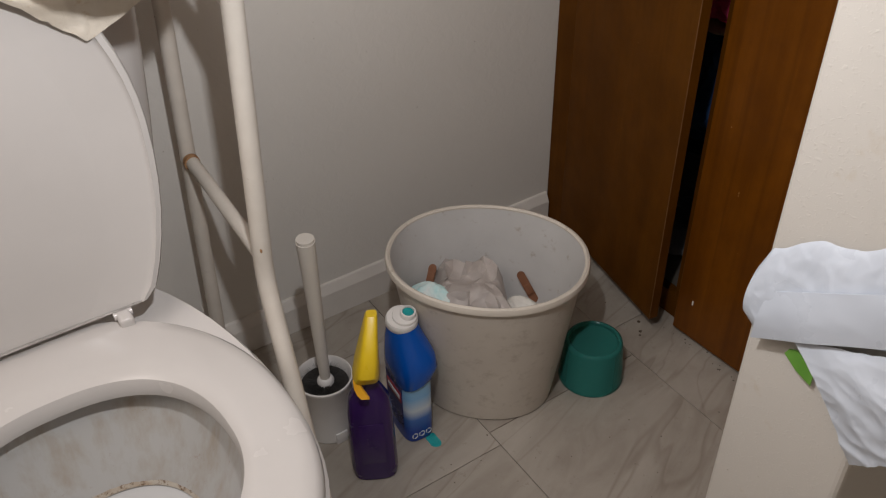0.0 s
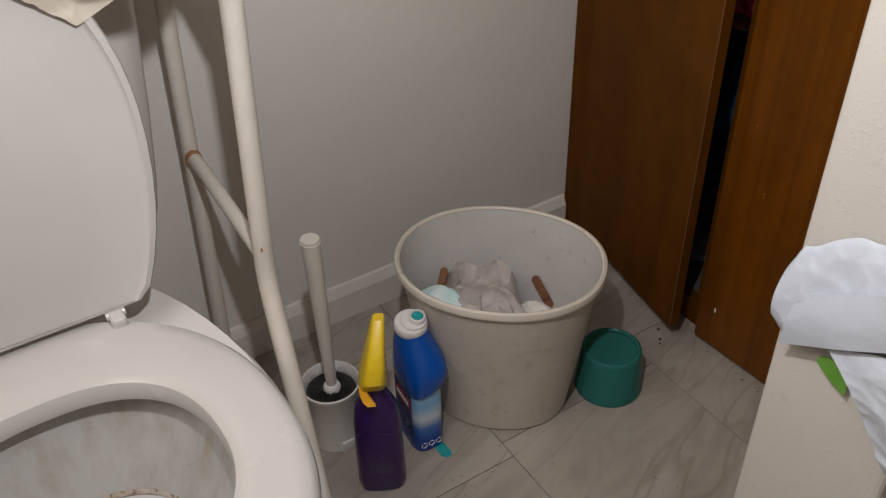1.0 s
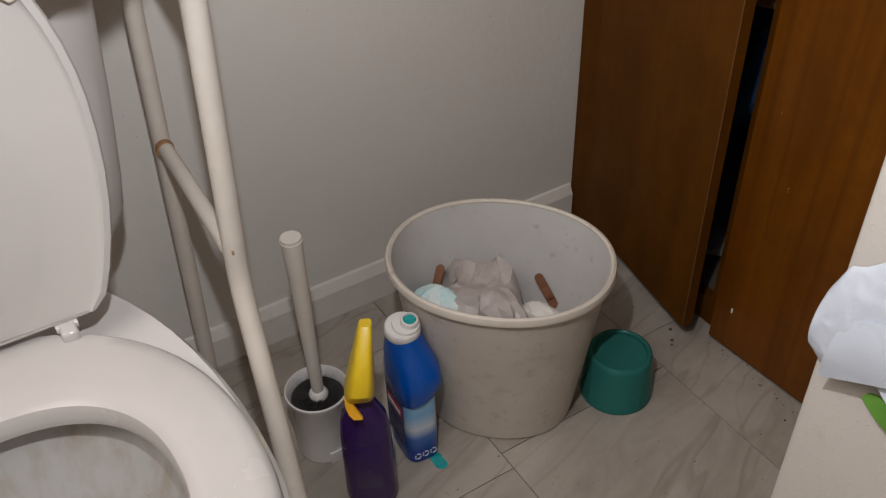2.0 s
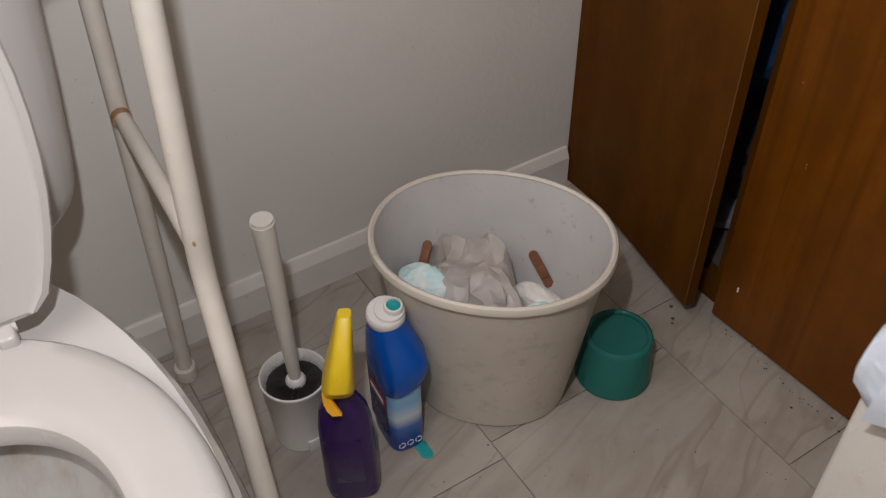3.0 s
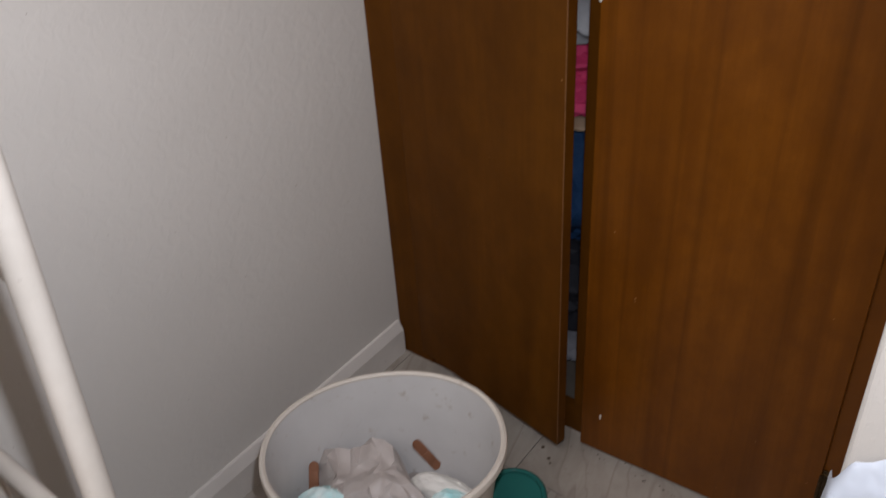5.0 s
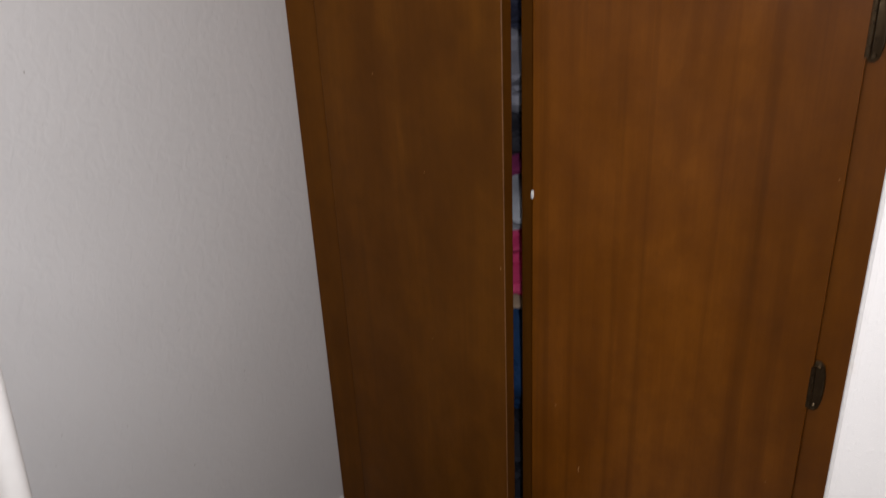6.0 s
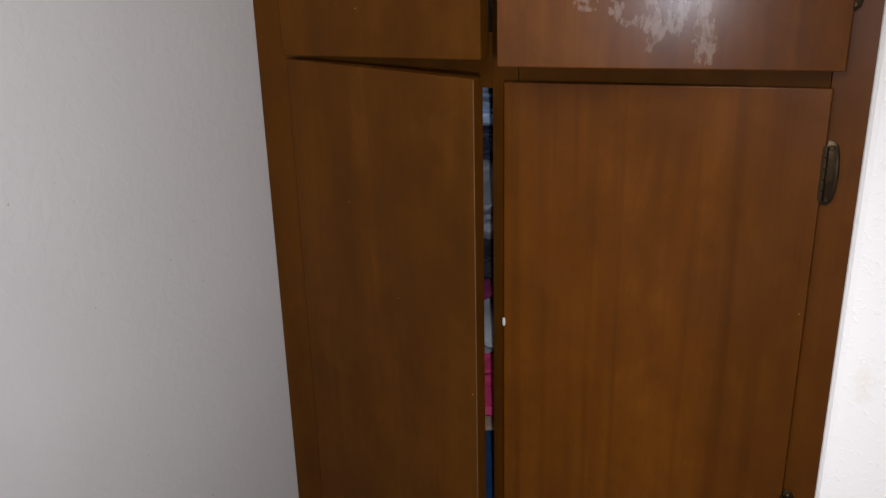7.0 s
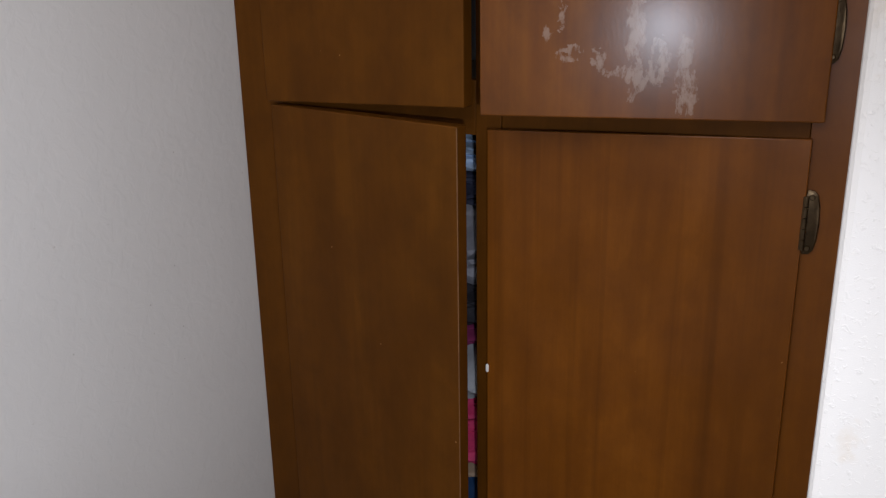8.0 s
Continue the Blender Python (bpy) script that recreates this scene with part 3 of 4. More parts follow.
TOWEL = plain("white_towel", (0.52, 0.51, 0.525), (0.58, 0.57, 0.585), 0.85, 20, 500, 0.35, (0.50, 0.42, 0.36), (0.62, 0.78), 28)
b = bmesh.new()
loops = []
for i in range(25):
    f = i / 24
    x = 0.330 + 0.100 * f
    r = math.sin(math.pi * (0.12 + 0.76 * f)) ** 0.35
    ring = []
    for k in range(48):
        a = 2 * math.pi * k / 48
        c = crease((x, math.cos(a) * 0.08, math.sin(a) * 0.08), 13, 5.5)
        rr = (0.086 + 0.006 * c) * r
        ring.append((x, -0.815 + rr * math.cos(a), 0.915 + rr * 0.98 * math.sin(a)))
    loops.append(ring)
rings(b, loops)
part("fabric", b, TOWEL, roll, angle=50)
for p in (FOOT_F, FOOT_B):
    b = bmesh.new()
    lathe(b, [(0.015, 0.0), (0.0165, 0.003), (0.0155, 0.022), (0.0135, 0.024)], 18, p[0], p[1])
    part("foot", b, TUBE, rail)
b = bmesh.new()
lathe(b, [(0.0006, -0.0016), (0.0016, -0.0008), (0.0016, 0.0008), (0.0006, 0.0016)], 8)
for v in b.verts:
    v.co = Vector((v.co.x + 0.3405, v.co.y - 0.7295, v.co.z * 2.2 + 0.466))
part("chip", b, RUSTY, rail)

# ---- waste bin ----
BX, BY, TURN = 0.306, -0.375, radians(45)
bin_ = thing("waste_bin", (BX, BY, 0.0), "grubby grey oval plastic waste bin without a lid", "bin")


def bin_ring(a, bb, z):
    return oval(0, 0, z, a, bb, TURN, 64, 2.1)


b = bmesh.new()
rings(b, [bin_ring(0.104, 0.080, 0.0), bin_ring(0.110, 0.086, 0.004), bin_ring(0.124, 0.098, 0.10), bin_ring(0.140, 0.114, 0.22), bin_ring(0.147, 0.120, 0.262), bin_ring(0.148, 0.121, 0.268)], True, False)
part("body", b, BIN, bin_)
b = bmesh.new()
rings(b, [bin_ring(0.147, 0.120, 0.274), bin_ring(0.138, 0.112, 0.22), bin_ring(0.122, 0.096, 0.10), bin_ring(0.107, 0.083, 0.008)], False, True)
part("lining", b, BINSIDE, bin_)
b = bmesh.new()
rings(b, [bin_ring(0.1465, 0.1195, 0.276), bin_ring(0.150, 0.123, 0.2785), bin_ring(0.1535, 0.1265, 0.277), bin_ring(0.155, 0.128, 0.273), bin_ring(0.1545, 0.1275, 0.267), bin_ring(0.152, 0.125, 0.2655), bin_ring(0.148, 0.121, 0.267)], loop=True)
part("rim", b, BINRIM, bin_, "thick rolled rim")

# what lies in the bin
fill = tagged(part("refuse", bmesh.new(), SACK, None, "loose refuse filling the lower half of a bin"), category="refuse")
b = bmesh.new()
loops = []
for k, (f, h) in enumerate(((1.0, 0.0), (0.85, 0.012), (0.6, 0.02), (0.3, 0.024), (0.05, 0.024))):
    loops.append([(x, y, 0.102 + h + 0.012 * crease((x, y, 0.3 * k), 22, 5.0)) for x, y, _ in oval(BX, BY, 0, 0.121 * f, 0.096 * f, TURN, 64)])
rings(b, [oval(BX, BY, 0.012, 0.1, 0.076, TURN, 64)] + loops)
finish(b)
b.to_mesh(fill.data)
b.free()


def crumpled(name, place, size, label, category, material, seed, turn=0.0, n=40, amount=0.5, tilt=0.0):
    """A balled-up sheet of film or paper."""
    b = bmesh.new()
    bmesh.ops.create_icosphere(b, subdivisions=5 if n > 30 else 4, radius=1.0)
    m = pose(*place, tilt, 0, turn)
    for v in b.verts:
        q = v.co.copy()
        c = crease(q, 0.75, seed)
        d = crease(q, 1.9, seed + 4)
        r = 0.75 + amount * 0.5 * c + amount * 0.22 * d
        v.co = m @ Vector((q.x * size[0] * r, q.y * size[1] * r, q.z * size[2] * r))
    ob = part(name, b, material, None, label, angle=28)
    return tagged(ob, category=category)


def thrown_bag(seed):
    """A film bag pushed into the bin: a ruffled crest at the back, flat facets between sharp folds down its front."""
    rnd = random.Random(seed)
    crest_a, crest_b = Vector((0.176, -0.386, 0.196)), Vector((0.276, -0.322, 0.222))
    foot_a, foot_b = Vector((0.268, -0.462, 0.150)), Vector((0.384, -0.362, 0.150))
    away = Vector((-0.80, 0.60, 0.0))
    nu, nv = 12, 10
    bm = bmesh.new()
    rows = []
    for j in range(nv + 1):
        row = []
        for i in range(nu + 1):
            u = min(max((i + rnd.uniform(-0.42, 0.42)) / nu, 0.0), 1.0)
            v = min(max((j + rnd.uniform(-0.38, 0.38)) / nv, 0.0), 1.0)
            crest, foot = crest_a.lerp(crest_b, u), foot_a.lerp(foot_b, u)
            crest.z += 0.008 * math.sin(9.0 * u + 0.6) - 0.028 * abs(2 * u - 1) ** 4
            if v < 0.15:
                p = crest + away * 0.014 * (1 - v / 0.15) - Vector((0, 0, 0.070 * (1 - v / 0.15)))
            else:
                w = (v - 0.15) / 0.85
                p = crest.lerp(foot, w)
                p.z += 0.022 * math.sin(math.pi * w) * (1 - 0.6 * abs(2 * u - 1)) - 0.016 * math.sin(2 * math.pi * w)
            p.z -= 0.030 * max(0.0, abs(2 * u - 1) - 0.75) / 0.25 * v
            fold = crease(p, 11, seed) * 0.010 + rnd.uniform(-1, 1) * (0.0050 + 0.0040 * (1 - v))
            p += Vector((0.55, -0.40, 0.75)) * fold
            row.append(bm.verts.new(p))
        rows.append(row)
    for j in range(nv):
        for i in range(nu):
            bm.faces.new((rows[j][i], rows[j][i + 1], rows[j + 1][i + 1], rows[j + 1][i]))
    bmesh.ops.triangulate(bm, faces=bm.faces[:], quad_method="SHORT_EDGE")
    bmesh.ops.subdivide_edges(bm, edges=bm.edges[:], cuts=2, use_grid_fill=True)
    for v in bm.verts:
        v.co += Vector((0.55, -0.40, 0.75)) * 0.0022 * crease(v.co, 38, seed + 3)
    bmesh.ops.solidify(bm, geom=list(bm.faces), thickness=0.0008)
    ob = part("carrier_bag", bm, SACK, None, "crumpled grey-pink plastic carrier bag in the bin", angle=32)
    return tagged(ob, category="bag")


thrown_bag(4)
crumpled("paper_wad", (0.250, -0.438, 0.168), (0.052, 0.040, 0.044), "white wad of paper with a blue-green print", "paper", AQUA, 2.2, 30, 40, amount=0.2)
crumpled("paper_wad", (0.352, -0.322, 0.158), (0.066, 0.026, 0.030), "cream wad of folded paper in the bin", "paper", PAPER, 8.2, 10, 40, amount=0.18)
crumpled("paper_wad", (0.384, -0.336, 0.170), (0.046, 0.022, 0.024), "white wad of paper with a blue-green print", "paper", AQUA, 3.2, 20, 40, amount=0.22)


def plaster_strip(place, turn, tilt, lean, length):
    """A used sticking plaster: a bent strip with round ends and a raised pad."""
    e = thing("sticking_plaster", place, "used brown sticking plaster stuck inside the bin", "plaster", "sticking plasters in the bin")
    e.matrix_world = pose(*place, tilt, lean, turn)
    b = bmesh.new()
    top, low = [], []
    for i in range(28):
        a = 2 * math.pi * i / 28
        c, s = math.cos(a), math.sin(a)
        x = (length / 2 - 0.0068) * (1 if c > 0 else -1) + 0.0068 * c
        y = 0.0068 * s
        z = -6.0 * x * x
        top.append((x, y, z + 0.0007))
        low.append((x, y, z - 0.0007))
    rings(b, [low, top])
    part("strip", b, BANDAGE, e)
    part("pad", boxed(-0.010, 0.010, -0.006, 0.006, 0.0005, 0.0016, bevel=0.0005), BANDAGE, e)


plaster_strip((0.292, -0.279, 0.150), 38, 62, 62, 0.066)
plaster_strip((0.203, -0.413, 0.178), 120, 0, -60, 0.044)

# ---- brush in its holder ----
HX, HY = 0.243, -0.636
holder = thing("toilet_brush_holder", (HX, HY, 0.0), "white plastic toilet brush holder standing on the floor", "brush holder")
b = bmesh.new()
lathe(b, [(0.036, 0.0), (0.039, 0.002), (0.0395, 0.03), (0.0425, 0.108), (0.0445, 0.111), (0.0445, 0.116), (0.0425, 0.117), (0.0405, 0.114), (0.0385, 0.05), (0.037, 0.006)], 44)
part("pot", b, WHITE, holder)
part("notch_plate", boxed(0.0375, 0.0415, -0.010, 0.010, 0.0, 0.022, bevel=0.001), WHITE, holder)
brush = thing("toilet_brush", (HX, HY, 0.0), "cream toilet brush with black bristles in its holder", "brush")
b = bmesh.new()
tube(b, [(0.002, 0.001, 0.105), (0.004, 0.0, 0.19), (0.007, -0.001, 0.29), (0.011, -0.003, 0.385)], 0.01, 20, 1, True, (0.0075, 0.0135))
tube(b, [(0.011, -0.003, 0.3845), (0.0111, -0.003, 0.3895)], 0.0125, 20)
part("handle", b, CREAM, brush)
b = bmesh.new()
lathe(b, [(0.009, 0.097), (0.0125, 0.100), (0.0135, 0.107), (0.011, 0.113), (0.008, 0.115)], 24, 0.002, 0.001)
part("collar", b, WHITE, brush)
b = bmesh.new()
rnd = random.Random(5)
lathe(b, [(0.012, 0.02), (0.033, 0.022), (0.0375, 0.099), (0.010, 0.103)], 24)
for k in range(700):
    a, h = rnd.random() * 2 * math.pi, rnd.uniform(0.092, 0.106)
    r1 = rnd.uniform(0.033, 0.0405)
    d = rnd.uniform(-0.25, 0.25)
    p0 = Vector((0.010 * math.cos(a), 0.010 * math.sin(a), h))
    p1 = Vector((r1 * math.cos(a + d), r1 * math.sin(a + d), min(h + rnd.uniform(-0.01, 0.018), 0.112)))
    s = Vector((-math.sin(a), math.cos(a), 0)) * 0.0005
    u = Vector((0, 0, 0.0006))
    q = [b.verts.new(w) for w in (p0 - s, p0 + s, p0 + u, p1)]
    for f in ((0, 1, 3), (1, 2, 3), (2, 0, 3)):
        b.faces.new([q[i] for i in f])
part("bristles", b, BRISTLE, brush, smooth=False)


# ---- bottles ----
spray = thing("spray_bottle", (0.360, -0.620, 0.0), "purple cleaner spray bottle with a yellow trigger head", "bottle", turn=-28)
b = bmesh.new()
rings(b, [oval(0, 0, z, a, w, 0, 40, p) for z, a, w, p in ((0.0, 0.019, 0.032, 3), (0.003, 0.0225, 0.036, 3), (0.02, 0.024, 0.0385, 3), (0.09, 0.0235, 0.037, 3), (0.13, 0.0235, 0.036, 2.8),
                                                        (0.155, 0.022, 0.032, 2.4), (0.172, 0.018, 0.023, 2.1), (0.184, 0.0145, 0.0165, 2), (0.194, 0.0135, 0.0135, 2))])
part("body", b, PURPLE, spray)
b = bmesh.new()
lathe(b, [(0.0150, 0.190), (0.0162, 0.193), (0.0162, 0.212), (0.0145, 0.216)], 28)
part("collar", b, YELLOW, spray)
# the hood is a wedge that is narrow at its high back and broad above the collar
b = bmesh.new()
rings(b, [oval(cx, 0.016 * max(0.0, z - 0.206) / 0.08, z, a, w, 0, 28, 3.6) for z, cx, a, w in ((0.199, 0.002, 0.0200, 0.0190), (0.204, 0.004, 0.0260, 0.0210), (0.220, 0.005, 0.0340, 0.0195), (0.238, 0.000, 0.0350, 0.0160),
                                                            (0.256, -0.008, 0.0290, 0.0130), (0.272, -0.016, 0.0190, 0.0108), (0.282, -0.020, 0.0110, 0.0095), (0.285, -0.021, 0.0080, 0.0080))])
part("trigger_head", b, YELLOW, spray)
b = bmesh.new()
rings(b, [[(x - 0.002, y - w, z), (x - 0.002, y + w, z), (x + 0.003, y + w, z), (x + 0.003, y - w, z)] for x, y, z, w in ((0.022, -0.016, 0.206, 0.004), (0.027, -0.013, 0.196, 0.006), (0.032, -0.008, 0.189, 0.007), (0.036, -0.003, 0.185, 0.006))])
part("trigger", b, AMBER, spray, "amber trigger lever")
part("shoulder_label", boxed(0.0232, 0.0243, -0.020, 0.020, 0.040, 0.120, bevel=0.0004), PURPLE, spray)
# a tall, slim bottle
for ob in [c for c in spray.children_recursive]:
    for v in ob.data.vertices:
        v.co = (v.co.x * 0.93, v.co.y * 0.90, v.co.z * 1.07)

gel = thing("toilet_cleaner_bottle", (0.314, -0.527, 0.0), "blue toilet cleaner bottle with a white angled cap", "bottle", turn=-4)
b = bmesh.new()
rings(b, [oval(0, 0, z, a, w, 0, 40, 3.6) for z, a, w in ((0.0, 0.034, 0.021), (0.003, 0.0375, 0.0245), (0.03, 0.0385, 0.0255), (0.10, 0.0385, 0.0255), (0.145, 0.0385, 0.0255))])
part("body", b, LABEL, gel, "lower bottle with a blue and white label")
b = bmesh.new()
rings(b, [oval(cx, cy, z, a, w, 0, 40, p) for z, cx, cy, a, w, p in ((0.124, 0.000, 0.0, 0.0395, 0.0264, 3.4), (0.129, 0.001, 0.001, 0.0430, 0.0300, 3.2), (0.152, 0.002, 0.004, 0.0455, 0.0335, 2.9), (0.170, 0.000, 0.004, 0.0430, 0.0325, 2.6),
                                                                 (0.190, -0.005, 0.001, 0.0355, 0.0285, 2.3), (0.208, -0.008, -0.001, 0.0270, 0.0245, 2.0), (0.220, -0.009, -0.002, 0.0238, 0.0228, 2.0))])
# its lower edge dips towards the near corner of the bottle
for v in b.verts:
    if v.co.z < 0.14:
        v.co.z += 0.007 - 0.013 * math.cos(math.atan2(v.co.y / 0.0264, v.co.x / 0.0395) + 0.8)
part("shoulder", b, BLUE, gel, "deep blue upper half")


def on_cap(bm, dx, dy):
    for v in bm.verts:
        v.co = pose(-0.009, -0.002, 0.217, 0, 10, 0) @ (v.co + Vector((dx, dy, 0)))
    return bm


b = bmesh.new()
lathe(b, [(0.0230, 0.0), (0.0242, 0.002), (0.0240, 0.011), (0.0222, 0.0135), (0.010, 0.0138)], 36)
cap = part("cap", on_cap(b, 0, 0), WHITE, gel)
b = bmesh.new()
lathe(b, [(0.0185, 0.0130), (0.0188, 0.0155), (0.0178, 0.0175), (0.008, 0.0178)], 32)
part("collar", on_cap(b, 0.0015, 0.0040), WHITE, cap)
b = bmesh.new()
lathe(b, [(0.0122, 0.0172), (0.0122, 0.0235), (0.0112, 0.0252), (0.0088, 0.0254), (0.0086, 0.020)], 28)
part("spout", on_cap(b, 0.003, 0.0085), WHITE, cap)
b = bmesh.new()
lathe(b, [(0.0086, 0.019), (0.0087, 0.0228), (0.0072, 0.0246), (0.004, 0.0240), (0.0005, 0.0235)], 24)
part("gel_drop", on_cap(b, 0.003, 0.0085), TEAL, gel, "teal gel in the spout")
part("side_label", boxed(-0.026, 0.026, -0.0262, -0.0250, 0.030, 0.124, bevel=0.0004), NAVY, gel)
part("brand_bar", boxed(-0.022, 0.024, -0.0268, -0.0258, 0.086, 0.108, bevel=0.0004), RED, gel)
part("text_bar", boxed(-0.018, 0.020, -0.0274, -0.0264, 0.093, 0.101, bevel=0.0003), PALE, gel)
for k in range(3):
    y = -0.013 + k * 0.012
    b = bmesh.new()
    for i in range(3):
        a0 = 2 * math.pi * i / 3 + 0.25
        tube(b, [(0.0388, y + 0.0045 * math.cos(a0 + s), 0.0175 + 0.0050 * math.sin(a0 + s)) for s in (0.0, 0.55, 1.1, 1.6)], 0.0008, 6)
    part("print_mark", b, PALE, gel, "white printed mark")

spill = tagged(part("gel_spill", bmesh.new(), TEAL, None, "small teal puddle of toilet cleaner on the floor"), category="spill")
b = bmesh.new()
rings(b, [[(0.362 + r * 0.014 * math.cos(a) * (1 + 0.14 * math.sin(3 * a + 1)), -0.516 + r * 0.012 * math.sin(a) * (1 + 0.3 * math.cos(2 * a)), z) for a in [2 * math.pi * k / 28 for k in range(28)]]
          for r, z in ((1.0, 0.0), (0.97, 0.0010), (0.8, 0.0016))])
finish(b)
b.to_mesh(spill.data)
b.free()

# ---- green cup, upside down ----
cup = thing("plastic_cup", (0.394, -0.218, 0.0), "dark green translucent plastic cup standing upside down", "cup")
b = bmesh.new()
lathe(b, [(0.0515, 0.0), (0.0535, 0.0), (0.0545, 0.002), (0.0540, 0.006), (0.0475, 0.077), (0.0462, 0.0815), (0.0435, 0.0840), (0.0415, 0.0843), (0.0395, 0.0825), (0.0388, 0.0790), (0.0425, 0.0775), (0.0452, 0.0745), (0.0515, 0.006)], 56, close=False)
part("body", b, CUP, cup)
b = bmesh.new()
lathe(b, [(0.0004, 0.0752), (0.036, 0.0756), (0.0386, 0.0768), (0.0386, 0.0782), (0.036, 0.0776), (0.0004, 0.0772)], 56)
part("base", b, CUP, cup)

# ---- white carrier bag that hangs on the end of the partition ----
sack = thing("plastic_sack", (0.0, 0.0, 0.0), "white plastic carrier bag hanging on the partition wall end", "bag")


def lerp(a, b, f):
    return a + (b - a) * min(max(f, 0.0), 1.0)


def bag_band(u, v):
    """The gathered upper band, which climbs along the wall end."""
    x = 0.806 + 0.21 * u
    top = 0.654 + 0.62 * (x - 0.806) + 0.004 * math.sin(90 * x) - 0.03 * max(0, 0.06 - u) / 0.06
    low = 0.588 - 0.018 * min(u / 0.1, 1) + 0.62 * max(x - 0.828, 0)
    z = lerp(top, low, v)
    k = crease((x, z * 0.6 - x * 0.35, 0.3), 11, 2.0)
    k2 = crease((x * 1.3, z, 1.7), 34, 7.0)
    out = 0.004 + 0.010 * math.sin(math.pi * v) ** 0.6 + 0.0038 * k + 0.0008 * k2
    round_corner = max(0.0, 0.03 - u) / 0.03
    return (x + 0.0012 * k2 * (1 - v), -0.4605 - max(out, 0.0012) + 0.02 * round_corner ** 2, z + 0.002 * k2)


part("band", sheet(110, 46, bag_band, 0.001), FILM, sack, angle=32)


def bag_flap(u, v):
    """A smooth folded flap that lies on the band."""
    x = 0.832 - 0.006 * v + 0.18 * u
    z = lerp(0.627, 0.570, v) + 0.70 * 0.18 * u
    k = crease((x, z, 2.2), 9, 9.0)
    return (x, -0.4745 - 0.004 * min(u * 3, 1) - 0.003 * math.sin(3 * v) - 0.0018 * k, z)


part("flap", sheet(50, 20, bag_flap, 0.001), FILM, sack, angle=32)


def bag_tail(u, v):
    """The loose lower part, drawn in towards a tip."""
    left = lerp(0.862, 0.940, v ** 0.9)
    x = left + (0.16 - 0.07 * v) * u
    z = lerp(0.598 + 0.62 * (x - 0.872), 0.514 + 0.10 * u, v)
    k = crease((x * 0.5 + z * 1.3, z * 0.8 - x * 0.9, 4.0), 9, 11.0)
    k2 = crease((x * 0.9 + z, z - x, 6.0), 30, 3.0)
    low = 0.35 + 0.65 * v
    return (x + 0.0015 * k2, -0.470 - 0.012 * u - 0.007 * math.sin(math.pi * v) - 0.0075 * k * low - 0.0006 * k2 * low, z + 0.003 * k)


part("tail", sheet(80, 70, bag_tail, 0.001), FILM, sack, angle=32)
b = bmesh.new()
rings(b, [[(0.856, y, 0.571), (0.859, y, 0.578), (0.866, y, 0.582), (0.886, y, 0.572), (0.886, y, 0.557), (0.870, y, 0.562)] for y in (-0.4665, -0.4655)])
part("printed_corner", b, GREENFILM, sack, "green printed corner", smooth=False)


# ---- what can be seen inside the closet ----
def bundle(name, place, size, label, category, colour, seed):
    c = tuple(min(1, v * 1.3 + 0.01) for v in colour)
    m = plain("fabric_" + name, colour, c, 0.75, 40, 400, 0.4)
    crumpled(name, place, size, label, category, m, seed, 10 * seed, 40, 0.42)


PILE = (("shirt", 0.070, 0.040, "white folded shirt on the closet floor", "clothes", (0.18, 0.18, 0.20)),
        ("trousers", 0.185, 0.095, "black folded trousers in a pile", "clothes", (0.010, 0.010, 0.016)),
        ("jacket", 0.370, 0.135, "bright blue quilted jacket in a pile", "clothes", (0.003, 0.034, 0.105)),
        ("cloth_bag", 0.512, 0.020, "tan cloth bag in a pile", "bag", (0.36, 0.25, 0.16)),
        ("blouse", 0.562, 0.055, "pink blouse with a pale print in a pile", "clothes", (0.55, 0.03, 0.12)),
        ("towel", 0.655, 0.070, "grey-white towel in a pile", "towel", (0.38, 0.38, 0.39)),
        ("scarf", 0.728, 0.022, "dark pink scarf in a pile", "scarf", (0.22, 0.02, 0.09)),
        ("skirt", 0.778, 0.045, "black skirt in a pile", "clothes", (0.012, 0.010, 0.014)),
        ("blanket", 0.862, 0.070, "grey blanket in a pile", "blanket", (0.24, 0.23, 0.25)),
        ("jumper", 0.935, 0.028, "dark navy jumper in a pile", "clothes", (0.02, 0.022, 0.045)),
        ("pillowcase", 0.988, 0.032, "pale blue pillowcase on top of a pile", "bedding", (0.45, 0.56, 0.72)))
for seed, (name, z, h, label, category, colour) in enumerate(PILE):
    bundle(name, (0.25, 0.235, z), (0.20, 0.185, h * 1.35), label, category, colour, 1.3 * seed + 1)

# ---- unseen plate behind the camera, added above the warm fill light ----
ceiling_lamp = thing("ceiling_lamp", (0.72, -1.62, 2.45), "white flat plate on the ceiling, unseen, added above the fill light", "lamp")
part("plate", boxed(-0.30, 0.30, -0.30, 0.30, -0.045, -0.001, bevel=0.008), WHITE, ceiling_lamp)

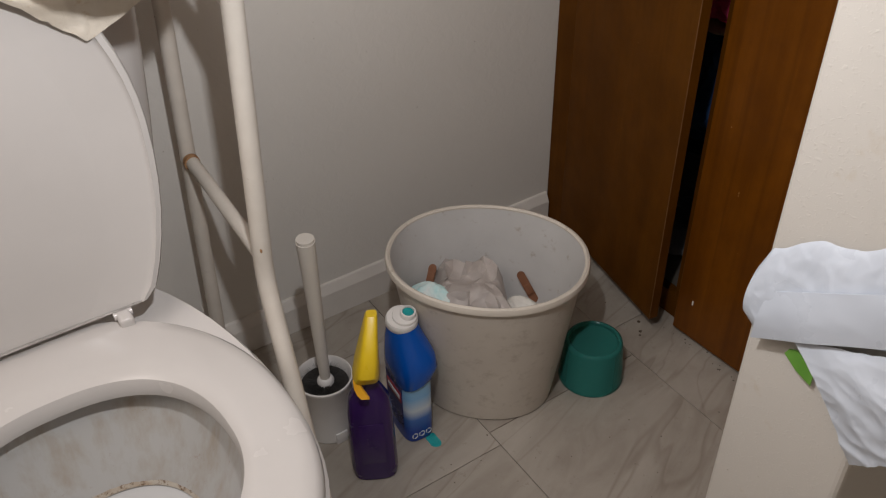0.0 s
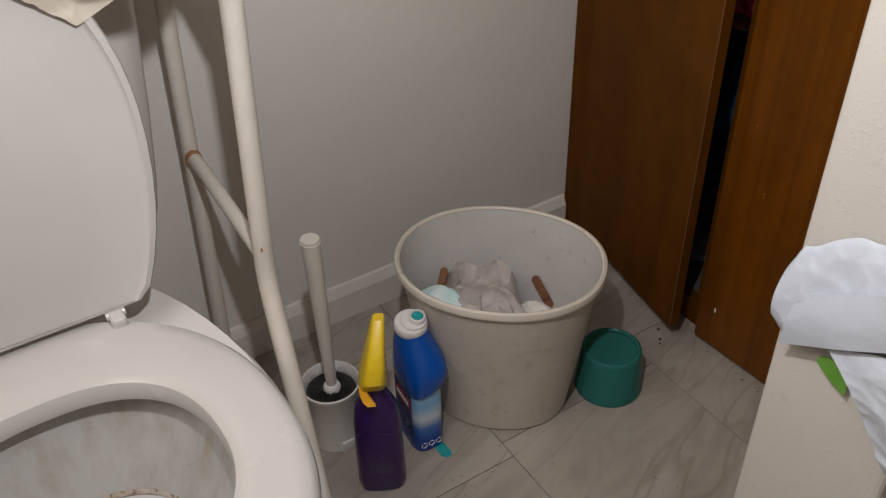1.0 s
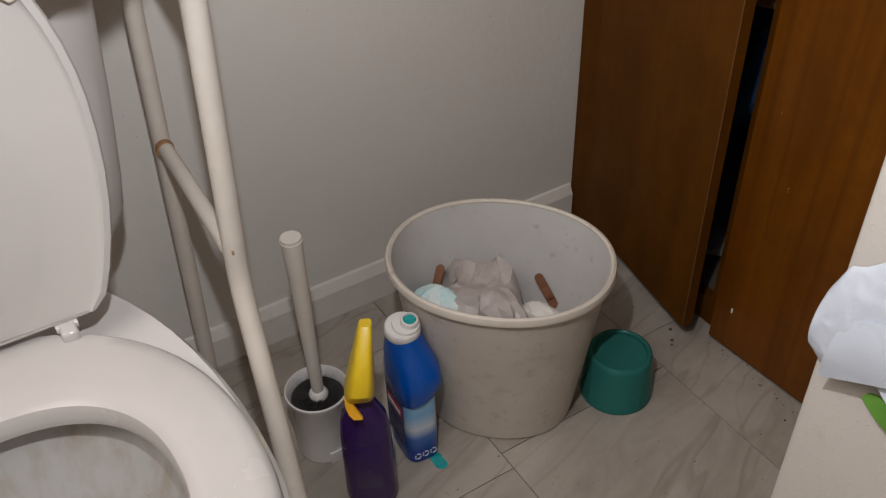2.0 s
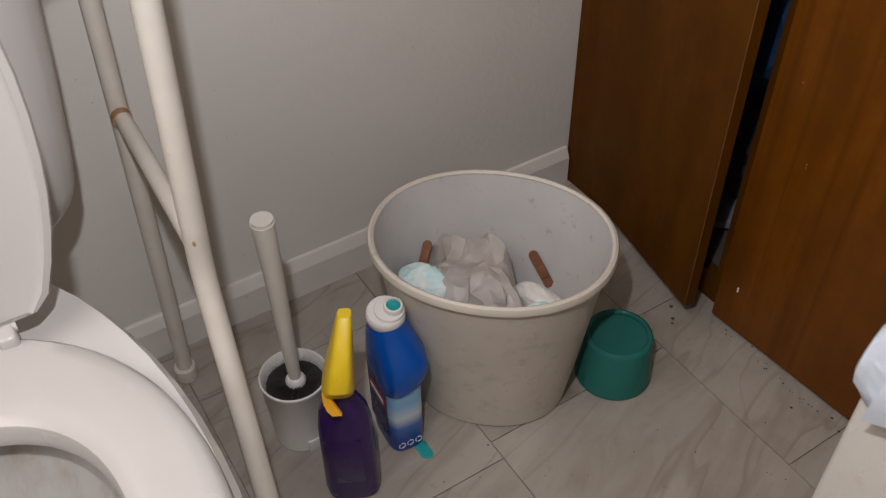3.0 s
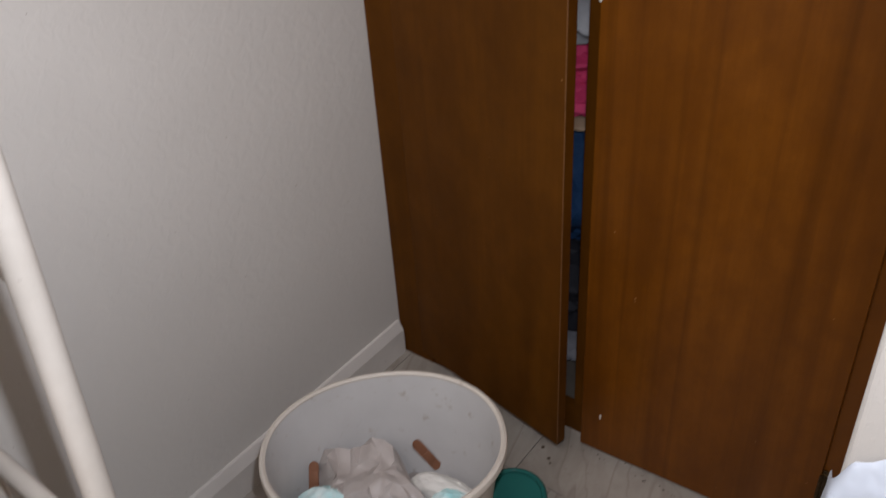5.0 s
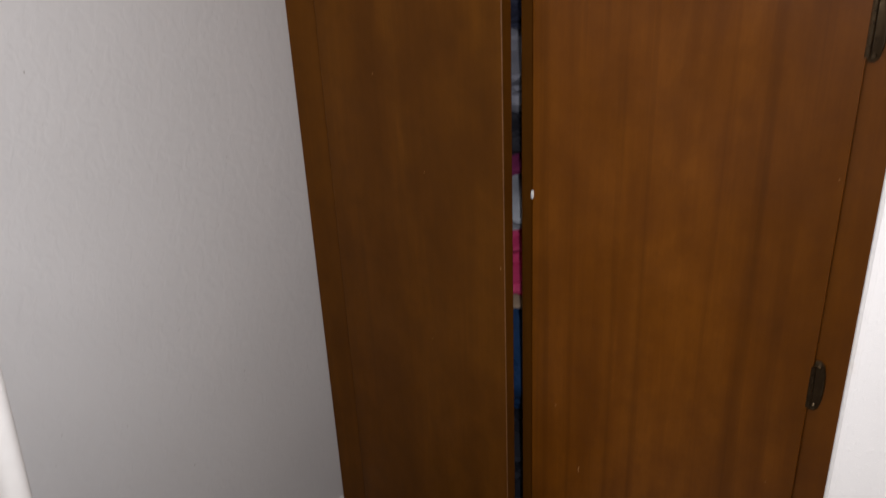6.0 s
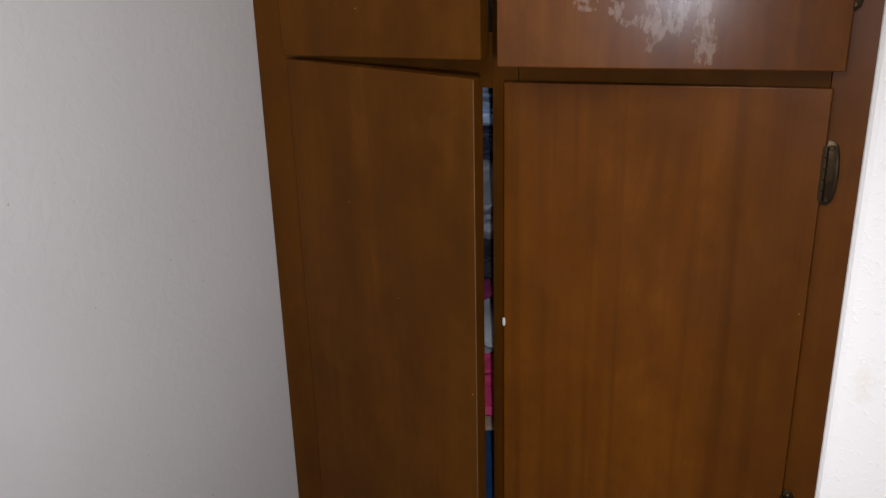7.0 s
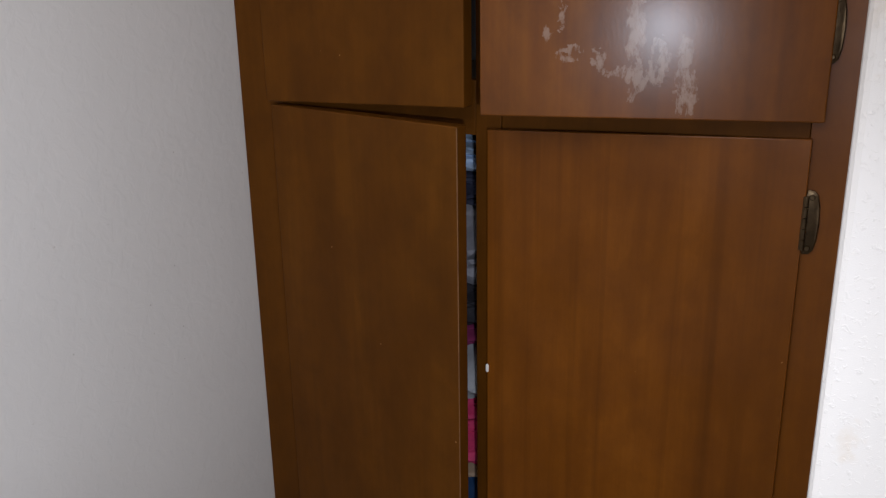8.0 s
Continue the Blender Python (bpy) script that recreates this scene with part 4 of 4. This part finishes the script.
# ---- crumbs on the floor along the closet ----
rnd = random.Random(21)
b = bmesh.new()
SPOTS = ((0.365, -0.075, 0.003), (0.372, -0.082, 0.002), (0.578, -0.053, 0.002), (0.345, -0.060, 0.003), (0.620, -0.020, 0.002), (0.640, -0.030, 0.002), (0.470, -0.016, 0.0015), (0.402, -0.440, 0.0014))
for x, y, r in SPOTS + tuple((rnd.uniform(0.15, 0.75), rnd.uniform(-0.60, -0.03), rnd.uniform(0.0005, 0.0011)) for _ in range(60)) + tuple((rnd.uniform(0.40, 0.80), rnd.uniform(-0.034, -0.022), rnd.uniform(0.0006, 0.0014)) for _ in range(34)):
    g = bmesh.ops.create_icosphere(b, subdivisions=1, radius=r)["verts"]
    for v in g:
        v.co = Vector((x + v.co.x * rnd.uniform(0.7, 1.4), y + v.co.y * rnd.uniform(0.7, 1.4), 0.3 * r + v.co.z * 0.4))
CRUMB = plain("dark_crumbs", (0.05, 0.035, 0.025), (0.12, 0.085, 0.06), 0.8, 200)
tagged(part("floor_debris", b, CRUMB, None, "scattered dark crumbs and dirt on the floor tiles", smooth=False), category="debris", kind="stuff")

# ---- floor tiles ----
T, GAP = 0.308, 0.0012
ROWS_AT = (0.640, 0.400, 0.430)
plates = {}


def tile_mesh(x0, x1, y0, y1):
    """One shared mesh for each size: whole tiles, and those cut at the walls."""
    key = (round(x0, 3), round(x1, 3), round(y0, 3), round(y1, 3))
    if key not in plates:
        plate = boxed(x0 + GAP / 2, x1 - GAP / 2, y0 + GAP / 2, y1 - GAP / 2, -0.003, 0.0, bevel=0.0004, seg=1)
        finish(plate, False)
        plates[key] = bpy.data.meshes.new("tile")
        plate.to_mesh(plates[key])
        plate.free()
        plates[key].materials.append(TILE)
    return plates[key]


for j in range(-8, 3):
    for i in range(-4, 7):
        x, y = ROWS_AT[-j % 3] + (i + 0.5) * T, -0.126 + (j + 0.5) * T
        x0, x1 = max(-T / 2, 0.001 - x), min(T / 2, 2.099 - x)
        y0, y1 = max(-T / 2, -2.299 - y), min(T / 2, 0.499 - y)
        if x1 - x0 > 0.012 and y1 - y0 > 0.012:
            ob = new("tile", tile_mesh(x0, x1, y0, y1))
            ob.parent = floor
            ob.location = (x, y, 0)
